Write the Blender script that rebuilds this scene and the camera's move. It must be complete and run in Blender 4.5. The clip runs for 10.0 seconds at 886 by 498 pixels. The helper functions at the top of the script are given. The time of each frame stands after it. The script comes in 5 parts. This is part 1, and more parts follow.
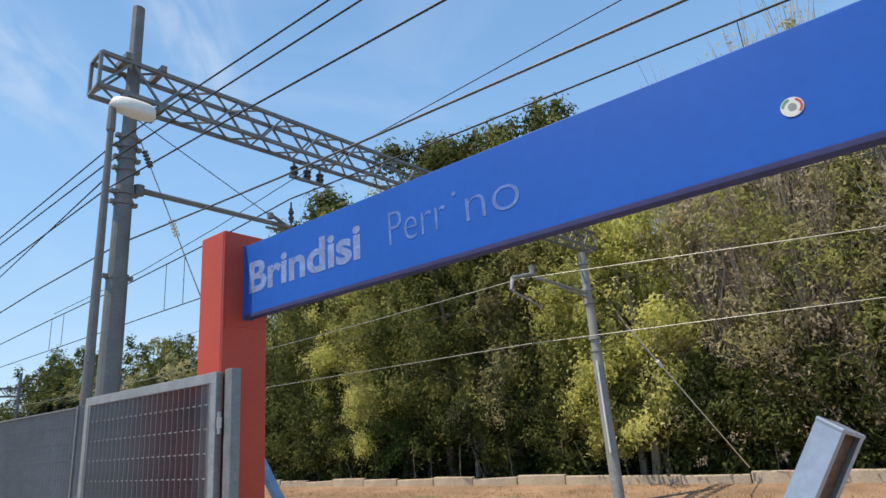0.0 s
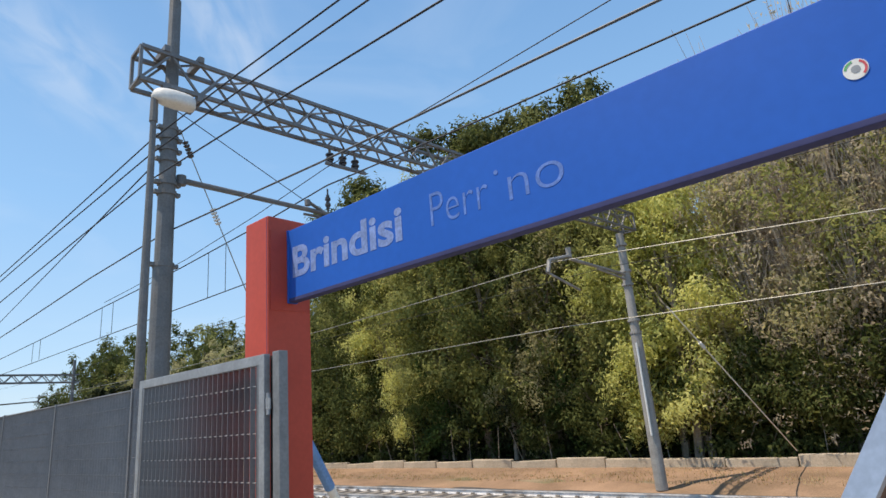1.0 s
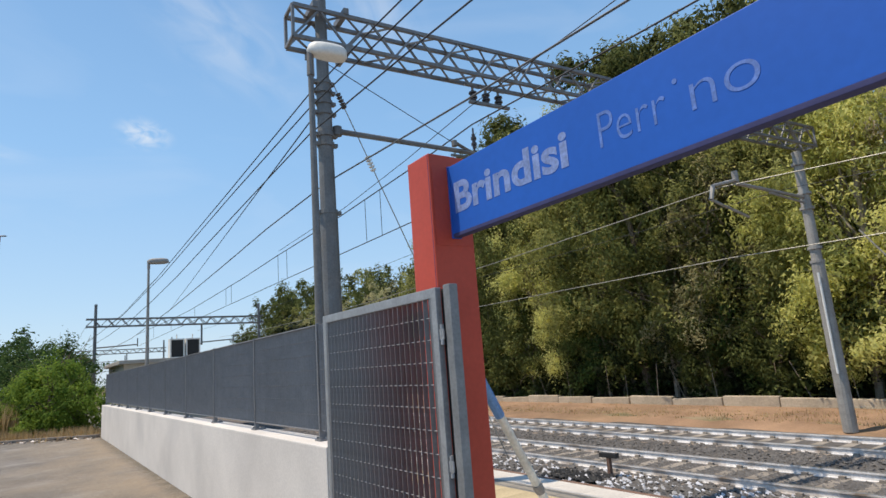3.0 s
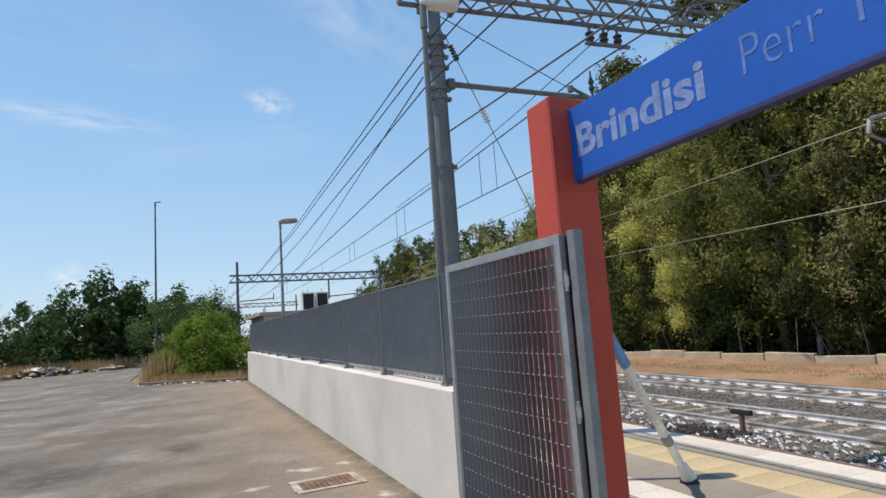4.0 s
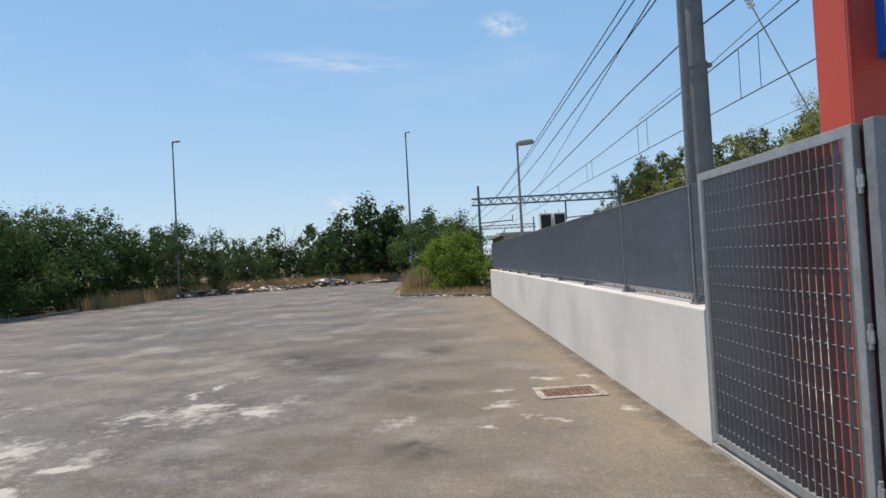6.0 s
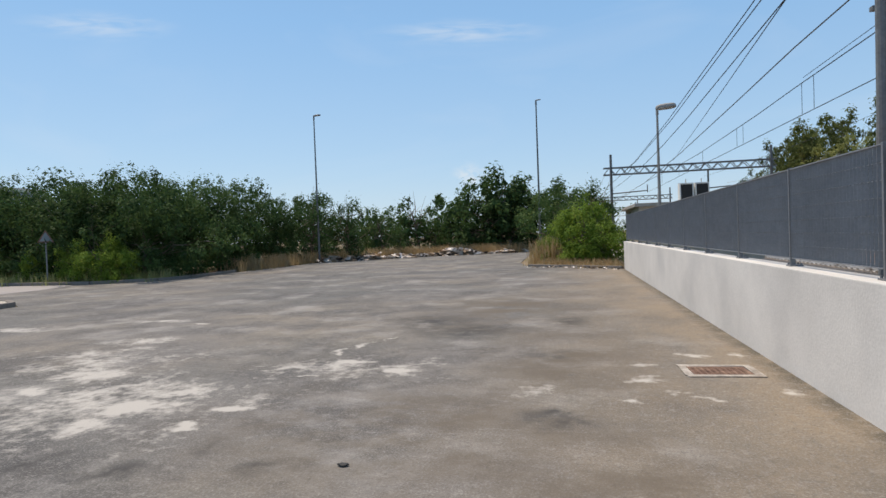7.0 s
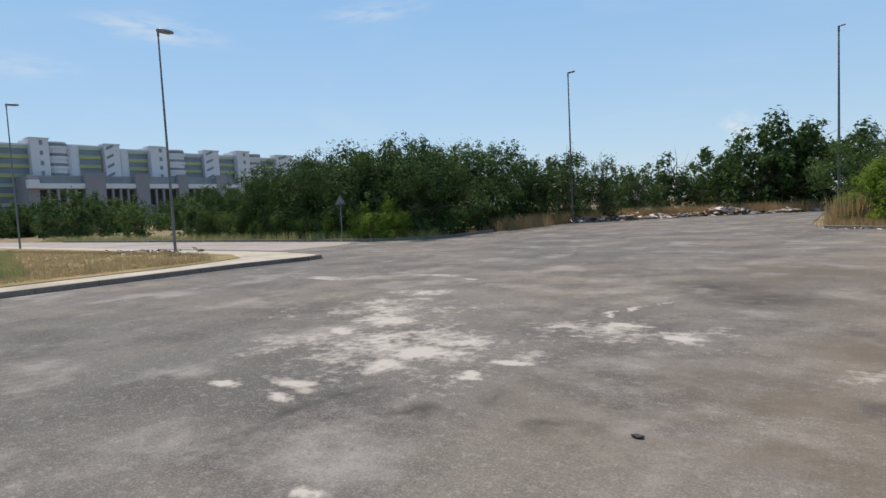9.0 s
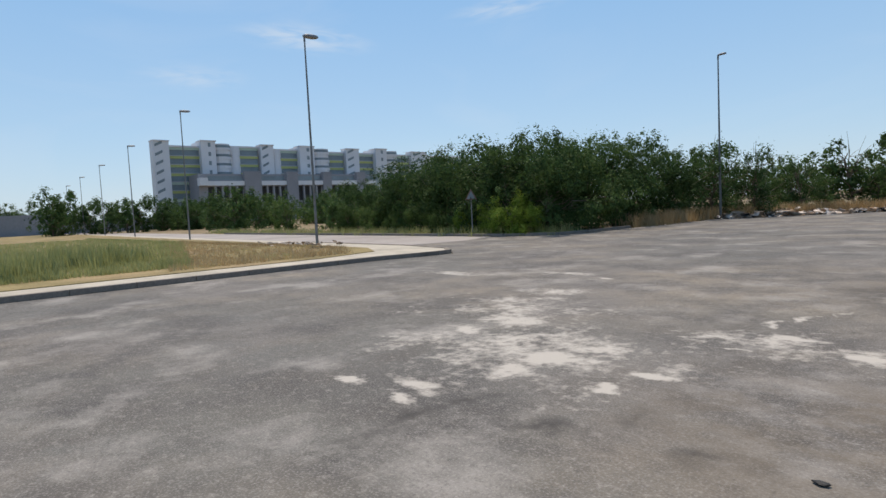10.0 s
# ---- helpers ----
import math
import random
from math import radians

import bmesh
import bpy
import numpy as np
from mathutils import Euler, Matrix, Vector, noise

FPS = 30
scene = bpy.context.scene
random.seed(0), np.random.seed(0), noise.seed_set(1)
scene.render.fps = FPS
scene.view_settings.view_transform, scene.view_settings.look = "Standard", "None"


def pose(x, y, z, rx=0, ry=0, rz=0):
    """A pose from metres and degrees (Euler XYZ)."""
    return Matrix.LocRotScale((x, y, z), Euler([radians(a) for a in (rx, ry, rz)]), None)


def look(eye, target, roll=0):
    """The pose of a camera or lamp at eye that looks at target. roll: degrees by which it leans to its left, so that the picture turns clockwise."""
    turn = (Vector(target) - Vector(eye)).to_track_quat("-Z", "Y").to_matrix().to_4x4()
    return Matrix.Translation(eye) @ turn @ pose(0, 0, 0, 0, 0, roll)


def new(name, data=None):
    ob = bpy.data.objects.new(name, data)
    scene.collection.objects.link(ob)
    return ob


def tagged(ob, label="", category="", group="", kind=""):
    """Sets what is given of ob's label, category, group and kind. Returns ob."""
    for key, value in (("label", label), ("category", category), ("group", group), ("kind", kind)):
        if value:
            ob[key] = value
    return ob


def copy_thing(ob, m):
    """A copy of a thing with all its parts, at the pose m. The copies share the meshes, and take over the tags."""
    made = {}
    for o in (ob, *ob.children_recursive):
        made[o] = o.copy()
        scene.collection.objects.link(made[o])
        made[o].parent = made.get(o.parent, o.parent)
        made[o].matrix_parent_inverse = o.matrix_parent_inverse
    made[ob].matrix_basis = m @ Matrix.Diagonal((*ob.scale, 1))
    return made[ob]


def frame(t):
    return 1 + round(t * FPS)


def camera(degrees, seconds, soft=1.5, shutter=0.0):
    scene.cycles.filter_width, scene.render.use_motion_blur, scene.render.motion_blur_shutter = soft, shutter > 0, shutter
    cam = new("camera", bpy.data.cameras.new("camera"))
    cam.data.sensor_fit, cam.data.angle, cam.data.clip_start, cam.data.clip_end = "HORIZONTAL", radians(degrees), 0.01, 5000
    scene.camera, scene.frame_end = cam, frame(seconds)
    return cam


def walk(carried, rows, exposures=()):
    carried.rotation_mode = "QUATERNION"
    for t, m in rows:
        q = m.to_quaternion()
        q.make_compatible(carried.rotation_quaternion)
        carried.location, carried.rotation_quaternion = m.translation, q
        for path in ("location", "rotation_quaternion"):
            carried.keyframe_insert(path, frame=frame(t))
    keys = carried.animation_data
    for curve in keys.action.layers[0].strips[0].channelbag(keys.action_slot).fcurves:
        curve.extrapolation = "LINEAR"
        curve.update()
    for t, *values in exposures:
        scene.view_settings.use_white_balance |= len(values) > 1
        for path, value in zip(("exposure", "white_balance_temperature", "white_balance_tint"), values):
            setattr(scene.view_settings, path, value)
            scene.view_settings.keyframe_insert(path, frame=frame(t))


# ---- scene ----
cam = camera(74.0, 10.0, soft=1.5)

PATH = [
    (0, (-0.036, -0.35, 1.693), (1.501, 0.795, 2.264), -4.7),
    (0.5, (-0.041, -0.333, 1.689), (1.471, 0.853, 2.243), -4.8),
    (1, (-0.049, -0.304, 1.678), (1.423, 0.941, 2.209), -4.8),
    (1.5, (-0.066, -0.281, 1.675), (1.354, 1.036, 2.175), -4.9),
    (2, (-0.081, -0.25, 1.668), (1.261, 1.158, 2.13), -4.8),
    (2.5, (-0.097, -0.224, 1.659), (1.156, 1.276, 2.081), -4.7),
    (2.7, (-0.089, -0.199, 1.656), (1.12, 1.342, 2.06), -4.6),
    (4, (-0.137, -0.136, 1.61), (0.659, 1.682, 1.859), -4.0),
    (4.5, (-0.127, -0.098, 1.587), (0.492, 1.795, 1.776), -3.8),
    (5, (-0.119, -0.089, 1.583), (0.29, 1.864, 1.707), -3.9),
    (5.5, (-0.121, -0.091, 1.563), (0.1, 1.896, 1.64), -3.7),
    (7, (-0.307, -0.025, 1.489), (-0.716, 1.932, 1.446), -2.1),
    (7.5, (-0.386, -0.007, 1.481), (-0.983, 1.9, 1.403), -2.1),
    (8, (-0.49, -0.005, 1.473), (-1.286, 1.827, 1.363), -2.2),
    (8.5, (-0.595, -0.006, 1.463), (-1.564, 1.739, 1.334), -2.4),
    (9, (-0.665, 0.122, 1.445), (-1.834, 1.738, 1.306), -2.8),
    (9.5, (-0.76, 0.261, 1.459), (-2.092, 1.747, 1.323), -2.7),
    (10, (-0.882, 0.392, 1.443), (-2.379, 1.713, 1.308), -2.8),
]
walk(cam, [(t, look(eye, target, roll)) for t, eye, target, roll in PATH],
     exposures=[(0.0, 0.3, 7150, 13), (2.5, 0.22, 7150, 13), (4.5, 0.1, 7150, 13), (5.5, 0.08, 7150, 13), (7.5, 0.03, 7150, 13), (10.0, 0.0, 7150, 13)])

# ---- world, sun, exposure ----
SUN_TO = Vector((-0.37, 0.24, 1.0)).normalized()
elev = math.asin(SUN_TO.z)
azim = math.atan2(SUN_TO.x, SUN_TO.y)
world = bpy.data.worlds.new("sky")
scene.world = world
world.use_nodes = True
wt = world.node_tree
wt.nodes.clear()
w_out = wt.nodes.new("ShaderNodeOutputWorld")
w_bg = wt.nodes.new("ShaderNodeBackground")
w_sky = wt.nodes.new("ShaderNodeTexSky")
w_sky.sky_type = "NISHITA"
w_sky.sun_disc = False
w_sky.sun_elevation = elev
w_sky.sun_rotation = azim
w_sky.air_density = 1.15
w_sky.dust_density = 0.25
w_sky.ozone_density = 3.2
w_co = wt.nodes.new("ShaderNodeTexCoord")
w_map = wt.nodes.new("ShaderNodeMapping")
w_map.inputs["Scale"].default_value = (1.2, 1.8, 4.5)
w_map.inputs["Rotation"].default_value = (0.2, 0.1, 0.6)
w_n = wt.nodes.new("ShaderNodeTexNoise")
w_n.inputs["Scale"].default_value = 1.6
w_n.inputs["Detail"].default_value = 7.0
w_n.inputs["Distortion"].default_value = 0.9
w_r = wt.nodes.new("ShaderNodeValToRGB")
w_r.color_ramp.elements[0].position, w_r.color_ramp.elements[0].color = 0.52, (0, 0, 0, 1)
w_r.color_ramp.elements[1].position, w_r.color_ramp.elements[1].color = 0.86, (0.2, 0.2, 0.2, 1)
w_mix = wt.nodes.new("ShaderNodeMix")
w_mix.data_type = "RGBA"
w_mix.inputs["B"].default_value = (4.6, 5.3, 6.2, 1)
wt.links.new(w_co.outputs["Generated"], w_map.inputs["Vector"])
wt.links.new(w_map.outputs["Vector"], w_n.inputs["Vector"])
wt.links.new(w_n.outputs["Fac"], w_r.inputs["Fac"])
wt.links.new(w_r.outputs["Color"], w_mix.inputs["Factor"])
# clear summer blue, paler towards the horizon
w_sep = wt.nodes.new("ShaderNodeSeparateXYZ")
w_grad = wt.nodes.new("ShaderNodeValToRGB")
w_grad.color_ramp.elements[0].position, w_grad.color_ramp.elements[0].color = 0.0, (0.43, 0.63, 0.86, 1)
w_grad.color_ramp.elements[1].position, w_grad.color_ramp.elements[1].color = 1.0, (0.07, 0.19, 0.46, 1)
for at, c in ((0.12, (0.345, 0.58, 0.865)), (0.34, (0.23, 0.49, 0.85)), (0.62, (0.15, 0.36, 0.7))):
    e = w_grad.color_ramp.elements.new(at)
    e.color = (*c, 1)
w_scale = wt.nodes.new("ShaderNodeVectorMath")
w_scale.operation = "SCALE"
w_scale.inputs["Scale"].default_value = 1 / 0.15
w_half = wt.nodes.new("ShaderNodeMix")
w_half.data_type = "RGBA"
w_half.inputs["Factor"].default_value = 0.78
wt.links.new(w_co.outputs["Generated"], w_sep.inputs["Vector"])
wt.links.new(w_sep.outputs["Z"], w_grad.inputs["Fac"])
wt.links.new(w_grad.outputs["Color"], w_scale.inputs[0])
wt.links.new(w_sky.outputs["Color"], w_half.inputs["A"])
wt.links.new(w_scale.outputs["Vector"], w_half.inputs["B"])
wt.links.new(w_half.outputs["Result"], w_mix.inputs["A"])


# thin fair-weather clouds: direction, half width, half height, tilt, whiteness
def wisp(under, toward, wide, high, tilt, white):
    c = Vector(toward).normalized()
    across = c.cross(Vector((0, 0, 1))).normalized()
    up = across.cross(c)
    across, up = across * math.cos(tilt) + up * math.sin(tilt), up * math.cos(tilt) - across * math.sin(tilt)
    parts = []
    for axis, reach in ((across, wide), (up, high), (c, 0.8)):
        dot = wt.nodes.new("ShaderNodeVectorMath")
        dot.operation = "DOT_PRODUCT"
        wt.links.new(w_co.outputs["Generated"], dot.inputs[0])
        dot.inputs[1].default_value = axis
        q = wt.nodes.new("ShaderNodeMath")
        q.operation = "DIVIDE"
        q.inputs[1].default_value = reach
        wt.links.new(dot.outputs["Value"], q.inputs[0])
        parts.append(q.outputs["Value"])
    comb = wt.nodes.new("ShaderNodeCombineXYZ")
    wt.links.new(parts[0], comb.inputs["X"])
    wt.links.new(parts[1], comb.inputs["Y"])
    ln = wt.nodes.new("ShaderNodeVectorMath")
    ln.operation = "LENGTH"
    wt.links.new(comb.outputs["Vector"], ln.inputs[0])
    fade = wt.nodes.new("ShaderNodeMapRange")
    fade.interpolation_type = "SMOOTHSTEP"
    fade.inputs["From Min"].default_value, fade.inputs["From Max"].default_value = 0.0, 1.0
    fade.inputs["To Min"].default_value, fade.inputs["To Max"].default_value = white, 0.0
    wt.links.new(ln.outputs["Value"], fade.inputs["Value"])
    tex = wt.nodes.new("ShaderNodeTexNoise")
    tex.inputs["Scale"].default_value = 2.2
    tex.inputs["Detail"].default_value = 6.0
    tex.inputs["Distortion"].default_value = 0.6
    wt.links.new(comb.outputs["Vector"], tex.inputs["Vector"])
    rg = wt.nodes.new("ShaderNodeMapRange")
    rg.inputs["From Min"].default_value, rg.inputs["From Max"].default_value = 0.36, 0.62
    wt.links.new(tex.outputs["Fac"], rg.inputs["Value"])
    front = wt.nodes.new("ShaderNodeMath")
    front.operation = "GREATER_THAN"
    front.inputs[1].default_value = 0.0
    wt.links.new(parts[2], front.inputs[0])
    m1 = wt.nodes.new("ShaderNodeMath")
    m1.operation = "MULTIPLY"
    wt.links.new(fade.outputs["Result"], m1.inputs[0])
    wt.links.new(rg.outputs["Result"], m1.inputs[1])
    m2 = wt.nodes.new("ShaderNodeMath")
    m2.operation = "MULTIPLY"
    wt.links.new(m1.outputs["Value"], m2.inputs[0])
    wt.links.new(front.outputs["Value"], m2.inputs[1])
    mix = wt.nodes.new("ShaderNodeMix")
    mix.data_type = "RGBA"
    wt.links.new(m2.outputs["Value"], mix.inputs["Factor"])
    wt.links.new(under, mix.inputs["A"])
    mix.inputs["B"].default_value = (5.0, 5.5, 6.0, 1)
    return mix.outputs["Result"]


w_last = w_mix.outputs["Result"]
for toward, wide, high, tilt, white in (((0.121, 0.923, 0.365), 0.05, 0.03, -0.1, 0.6), ((-0.148, 0.934, 0.324), 0.17, 0.026, -0.03, 0.4),
                                        ((-0.153, 0.983, 0.1), 0.04, 0.03, 0.0, 0.65), ((0.38, 0.71, 0.59), 0.09, 0.22, 0.5, 0.28),
                                        ((0.22, 0.83, 0.5), 0.2, 0.1, -0.6, 0.26), ((-0.837, 0.473, 0.277), 0.13, 0.03, -0.08, 0.5),
                                        ((-0.627, 0.714, 0.311), 0.12, 0.025, 0.12, 0.35), ((-0.93, 0.33, 0.22), 0.1, 0.025, 0.0, 0.25)):
    w_last = wisp(w_last, toward, wide, high, tilt, white)
wt.links.new(w_last, w_bg.inputs["Color"])
w_bg.inputs["Strength"].default_value = 0.15
wt.links.new(w_bg.outputs["Background"], w_out.inputs["Surface"])

sun = new("sun", bpy.data.lights.new("sun", "SUN"))
sun.data.energy = 3.9
sun.data.angle = radians(0.5)
sun.data.color = (1.0, 0.93, 0.82)
sun.matrix_world = look((0, 0, 60), Vector((0, 0, 60)) - SUN_TO)


# ---- materials ----
def material(name, color, rough=0.7, metal=0.0, scale=6.0, vary=0.25, fine=60.0, bump=0.15, tint=None, rand=0.0, spec=0.5, tintfac=(0.5, 0.7)):
    """A painted or mineral surface: broad stains, fine grain and relief at real size."""
    m = bpy.data.materials.new(name)
    m.use_nodes = True
    nt = m.node_tree
    b = nt.nodes["Principled BSDF"]
    b.inputs["Roughness"].default_value = rough
    b.inputs["Metallic"].default_value = metal
    b.inputs["Specular IOR Level"].default_value = spec
    co = nt.nodes.new("ShaderNodeTexCoord")
    n1 = nt.nodes.new("ShaderNodeTexNoise")
    n1.inputs["Scale"].default_value = scale
    n1.inputs["Detail"].default_value = 6
    n1.inputs["Roughness"].default_value = 0.62
    n2 = nt.nodes.new("ShaderNodeTexNoise")
    n2.inputs["Scale"].default_value = fine
    n2.inputs["Detail"].default_value = 4
    nt.links.new(co.outputs["Object"], n1.inputs["Vector"])
    nt.links.new(co.outputs["Object"], n2.inputs["Vector"])
    mr = nt.nodes.new("ShaderNodeMapRange")
    mr.inputs["From Min"].default_value, mr.inputs["From Max"].default_value = 0.3, 0.7
    mr.inputs["To Min"].default_value, mr.inputs["To Max"].default_value = 1 - vary, 1 + vary
    nt.links.new(n1.outputs["Fac"], mr.inputs["Value"])
    mr2 = nt.nodes.new("ShaderNodeMapRange")
    mr2.inputs["From Min"].default_value, mr2.inputs["From Max"].default_value = 0.3, 0.7
    mr2.inputs["To Min"].default_value, mr2.inputs["To Max"].default_value = 1 - vary * 0.7, 1 + vary * 0.7
    nt.links.new(n2.outputs["Fac"], mr2.inputs["Value"])
    mul = nt.nodes.new("ShaderNodeMath")
    mul.operation = "MULTIPLY"
    nt.links.new(mr.outputs["Result"], mul.inputs[0])
    nt.links.new(mr2.outputs["Result"], mul.inputs[1])
    last = mul.outputs["Value"]
    if rand:
        oi = nt.nodes.new("ShaderNodeObjectInfo")
        mr3 = nt.nodes.new("ShaderNodeMapRange")
        mr3.inputs["To Min"].default_value, mr3.inputs["To Max"].default_value = 1 - rand, 1 + rand
        nt.links.new(oi.outputs["Random"], mr3.inputs["Value"])
        m3 = nt.nodes.new("ShaderNodeMath")
        m3.operation = "MULTIPLY"
        nt.links.new(last, m3.inputs[0])
        nt.links.new(mr3.outputs["Result"], m3.inputs[1])
        last = m3.outputs["Value"]
    base = nt.nodes.new("ShaderNodeMix")
    base.data_type = "RGBA"
    base.inputs["A"].default_value = (*color, 1)
    base.inputs["B"].default_value = (*(tint or color), 1)
    base.inputs["Factor"].default_value = 0
    if tint:
        n3 = nt.nodes.new("ShaderNodeTexNoise")
        n3.inputs["Scale"].default_value = scale * 0.55
        n3.inputs["Detail"].default_value = 5
        nt.links.new(co.outputs["Object"], n3.inputs["Vector"])
        r3 = nt.nodes.new("ShaderNodeMapRange")
        r3.inputs["From Min"].default_value, r3.inputs["From Max"].default_value = tintfac
        nt.links.new(n3.outputs["Fac"], r3.inputs["Value"])
        nt.links.new(r3.outputs["Result"], base.inputs["Factor"])
    vm = nt.nodes.new("ShaderNodeVectorMath")
    vm.operation = "SCALE"
    nt.links.new(base.outputs["Result"], vm.inputs[0])
    nt.links.new(last, vm.inputs["Scale"])
    nt.links.new(vm.outputs["Vector"], b.inputs["Base Color"])
    if bump:
        bp = nt.nodes.new("ShaderNodeBump")
        bp.inputs["Strength"].default_value = bump
        bp.inputs["Distance"].default_value = 0.01
        nt.links.new(n2.outputs["Fac"], bp.inputs["Height"])
        nt.links.new(bp.outputs["Normal"], b.inputs["Normal"])
    return m


def leaf_material(name, dark, light, yellow=None, through_light=0.35):
    """Foliage: each leaf has its own green, some of the light passes through it."""
    m = bpy.data.materials.new(name)
    m.use_nodes = True
    nt = m.node_tree
    nt.nodes.clear()
    out = nt.nodes.new("ShaderNodeOutputMaterial")
    geo = nt.nodes.new("ShaderNodeNewGeometry")
    oi = nt.nodes.new("ShaderNodeObjectInfo")
    ramp = nt.nodes.new("ShaderNodeValToRGB")
    ramp.color_ramp.elements[0].color = (*dark, 1)
    ramp.color_ramp.elements[1].color = (*light, 1)
    if yellow:
        e = ramp.color_ramp.elements.new(0.9)
        e.color = (*light, 1)
        ramp.color_ramp.elements[2].color = (*yellow, 1)
    co = nt.nodes.new("ShaderNodeTexCoord")
    n = nt.nodes.new("ShaderNodeTexNoise")
    n.inputs["Scale"].default_value = 0.7
    n.inputs["Detail"].default_value = 3
    nt.links.new(co.outputs["Object"], n.inputs["Vector"])
    a1 = nt.nodes.new("ShaderNodeMath")
    a1.operation = "MULTIPLY_ADD"
    a1.inputs[1].default_value = 0.45
    nt.links.new(geo.outputs["Random Per Island"], a1.inputs[0])
    a2 = nt.nodes.new("ShaderNodeMath")
    a2.operation = "MULTIPLY_ADD"
    a2.inputs[1].default_value = 1.4
    a2.inputs[2].default_value = -0.55
    nt.links.new(n.outputs["Fac"], a2.inputs[0])
    a3 = nt.nodes.new("ShaderNodeMath")
    a3.operation = "MULTIPLY_ADD"
    a3.inputs[1].default_value = 0.35
    nt.links.new(oi.outputs["Random"], a3.inputs[0])
    nt.links.new(a2.outputs["Value"], a3.inputs[2])
    nt.links.new(a3.outputs["Value"], a1.inputs[2])
    nt.links.new(a1.outputs["Value"], ramp.inputs["Fac"])
    d = nt.nodes.new("ShaderNodeBsdfPrincipled")
    d.inputs["Roughness"].default_value = 0.7
    d.inputs["Specular IOR Level"].default_value = 0.12
    tr = nt.nodes.new("ShaderNodeBsdfTranslucent")
    mix = nt.nodes.new("ShaderNodeMixShader")
    mix.inputs["Fac"].default_value = through_light
    nt.links.new(ramp.outputs["Color"], d.inputs["Base Color"])
    nt.links.new(ramp.outputs["Color"], tr.inputs["Color"])
    nt.links.new(d.outputs["BSDF"], mix.inputs[1])
    nt.links.new(tr.outputs["BSDF"], mix.inputs[2])
    nt.links.new(mix.outputs["Shader"], out.inputs["Surface"])
    return m


def asphalt_material():
    """Old sun-bleached asphalt: brown-grey dust, dark worn areas, pale flaked patches."""
    m = material("old_asphalt", (0.19, 0.173, 0.155), 0.9, scale=0.55, vary=0.2, fine=55, bump=0.6, tint=(0.245, 0.208, 0.162), tintfac=(0.42, 0.62), spec=0.25)
    nt = m.node_tree
    b = nt.nodes["Principled BSDF"]
    col = b.inputs["Base Color"].links[0].from_socket
    co = nt.nodes.new("ShaderNodeTexCoord")

    def noise_tex(scale, detail, stretch=(1, 1, 1), rough=0.6):
        mp = nt.nodes.new("ShaderNodeMapping")
        mp.inputs["Scale"].default_value = stretch
        n = nt.nodes.new("ShaderNodeTexNoise")
        n.inputs["Scale"].default_value = scale
        n.inputs["Detail"].default_value = detail
        n.inputs["Roughness"].default_value = rough
        nt.links.new(co.outputs["Object"], mp.inputs["Vector"])
        nt.links.new(mp.outputs["Vector"], n.inputs["Vector"])
        return n.outputs["Fac"]

    def ramp(sock, lo, hi, a=0.0, z=1.0):
        r = nt.nodes.new("ShaderNodeMapRange")
        r.inputs["From Min"].default_value, r.inputs["From Max"].default_value = lo, hi
        r.inputs["To Min"].default_value, r.inputs["To Max"].default_value = a, z
        nt.links.new(sock, r.inputs["Value"])
        return r.outputs["Result"]

    def math2(op, a, c):
        n = nt.nodes.new("ShaderNodeMath")
        n.operation = op
        for i, v in enumerate((a, c)):
            if isinstance(v, (int, float)):
                n.inputs[i].default_value = v
            else:
                nt.links.new(v, n.inputs[i])
        return n.outputs["Value"]

    def blend(fac, a, color):
        x = nt.nodes.new("ShaderNodeMix")
        x.data_type = "RGBA"
        nt.links.new(fac, x.inputs["Factor"])
        nt.links.new(a, x.inputs["A"])
        x.inputs["B"].default_value = (*color, 1)
        return x.outputs["Result"]

    # places are bent by two sizes of noise, so that no patch has a round outline
    bent = co.outputs["Object"]
    for scale, amount in ((1.1, 0.9), (4.5, 0.34)):
        wn = nt.nodes.new("ShaderNodeTexNoise")
        wn.inputs["Scale"].default_value = scale
        wn.inputs["Detail"].default_value = 4
        nt.links.new(co.outputs["Object"], wn.inputs["Vector"])
        ws = nt.nodes.new("ShaderNodeVectorMath")
        ws.operation = "MULTIPLY_ADD"
        ws.inputs[1].default_value = (amount, amount, 0)
        ws.inputs[2].default_value = (-amount / 2, -amount / 2, 0)
        nt.links.new(wn.outputs["Color"], ws.inputs[0])
        wa = nt.nodes.new("ShaderNodeVectorMath")
        wa.operation = "ADD"
        nt.links.new(bent, wa.inputs[0])
        nt.links.new(ws.outputs["Vector"], wa.inputs[1])
        bent = wa.outputs["Vector"]

    def near(x, y, rx, ry, s):
        vm = nt.nodes.new("ShaderNodeVectorMath")
        vm.operation = "SUBTRACT"
        vm.inputs[1].default_value = (x, y, 0)
        nt.links.new(bent, vm.inputs[0])
        vs = nt.nodes.new("ShaderNodeVectorMath")
        vs.operation = "MULTIPLY"
        vs.inputs[1].default_value = (1 / rx, 1 / ry, 0)
        nt.links.new(vm.outputs["Vector"], vs.inputs[0])
        vl = nt.nodes.new("ShaderNodeVectorMath")
        vl.operation = "LENGTH"
        nt.links.new(vs.outputs["Vector"], vl.inputs[0])
        return ramp(vl.outputs["Value"], 0.0, 1.0, s, 0.0)

    # dark, tyre-worn areas
    col = blend(ramp(noise_tex(0.16, 8, (1, 1, 1), 0.6), 0.45, 0.58, 0, 0.75), col, (0.11, 0.112, 0.106))
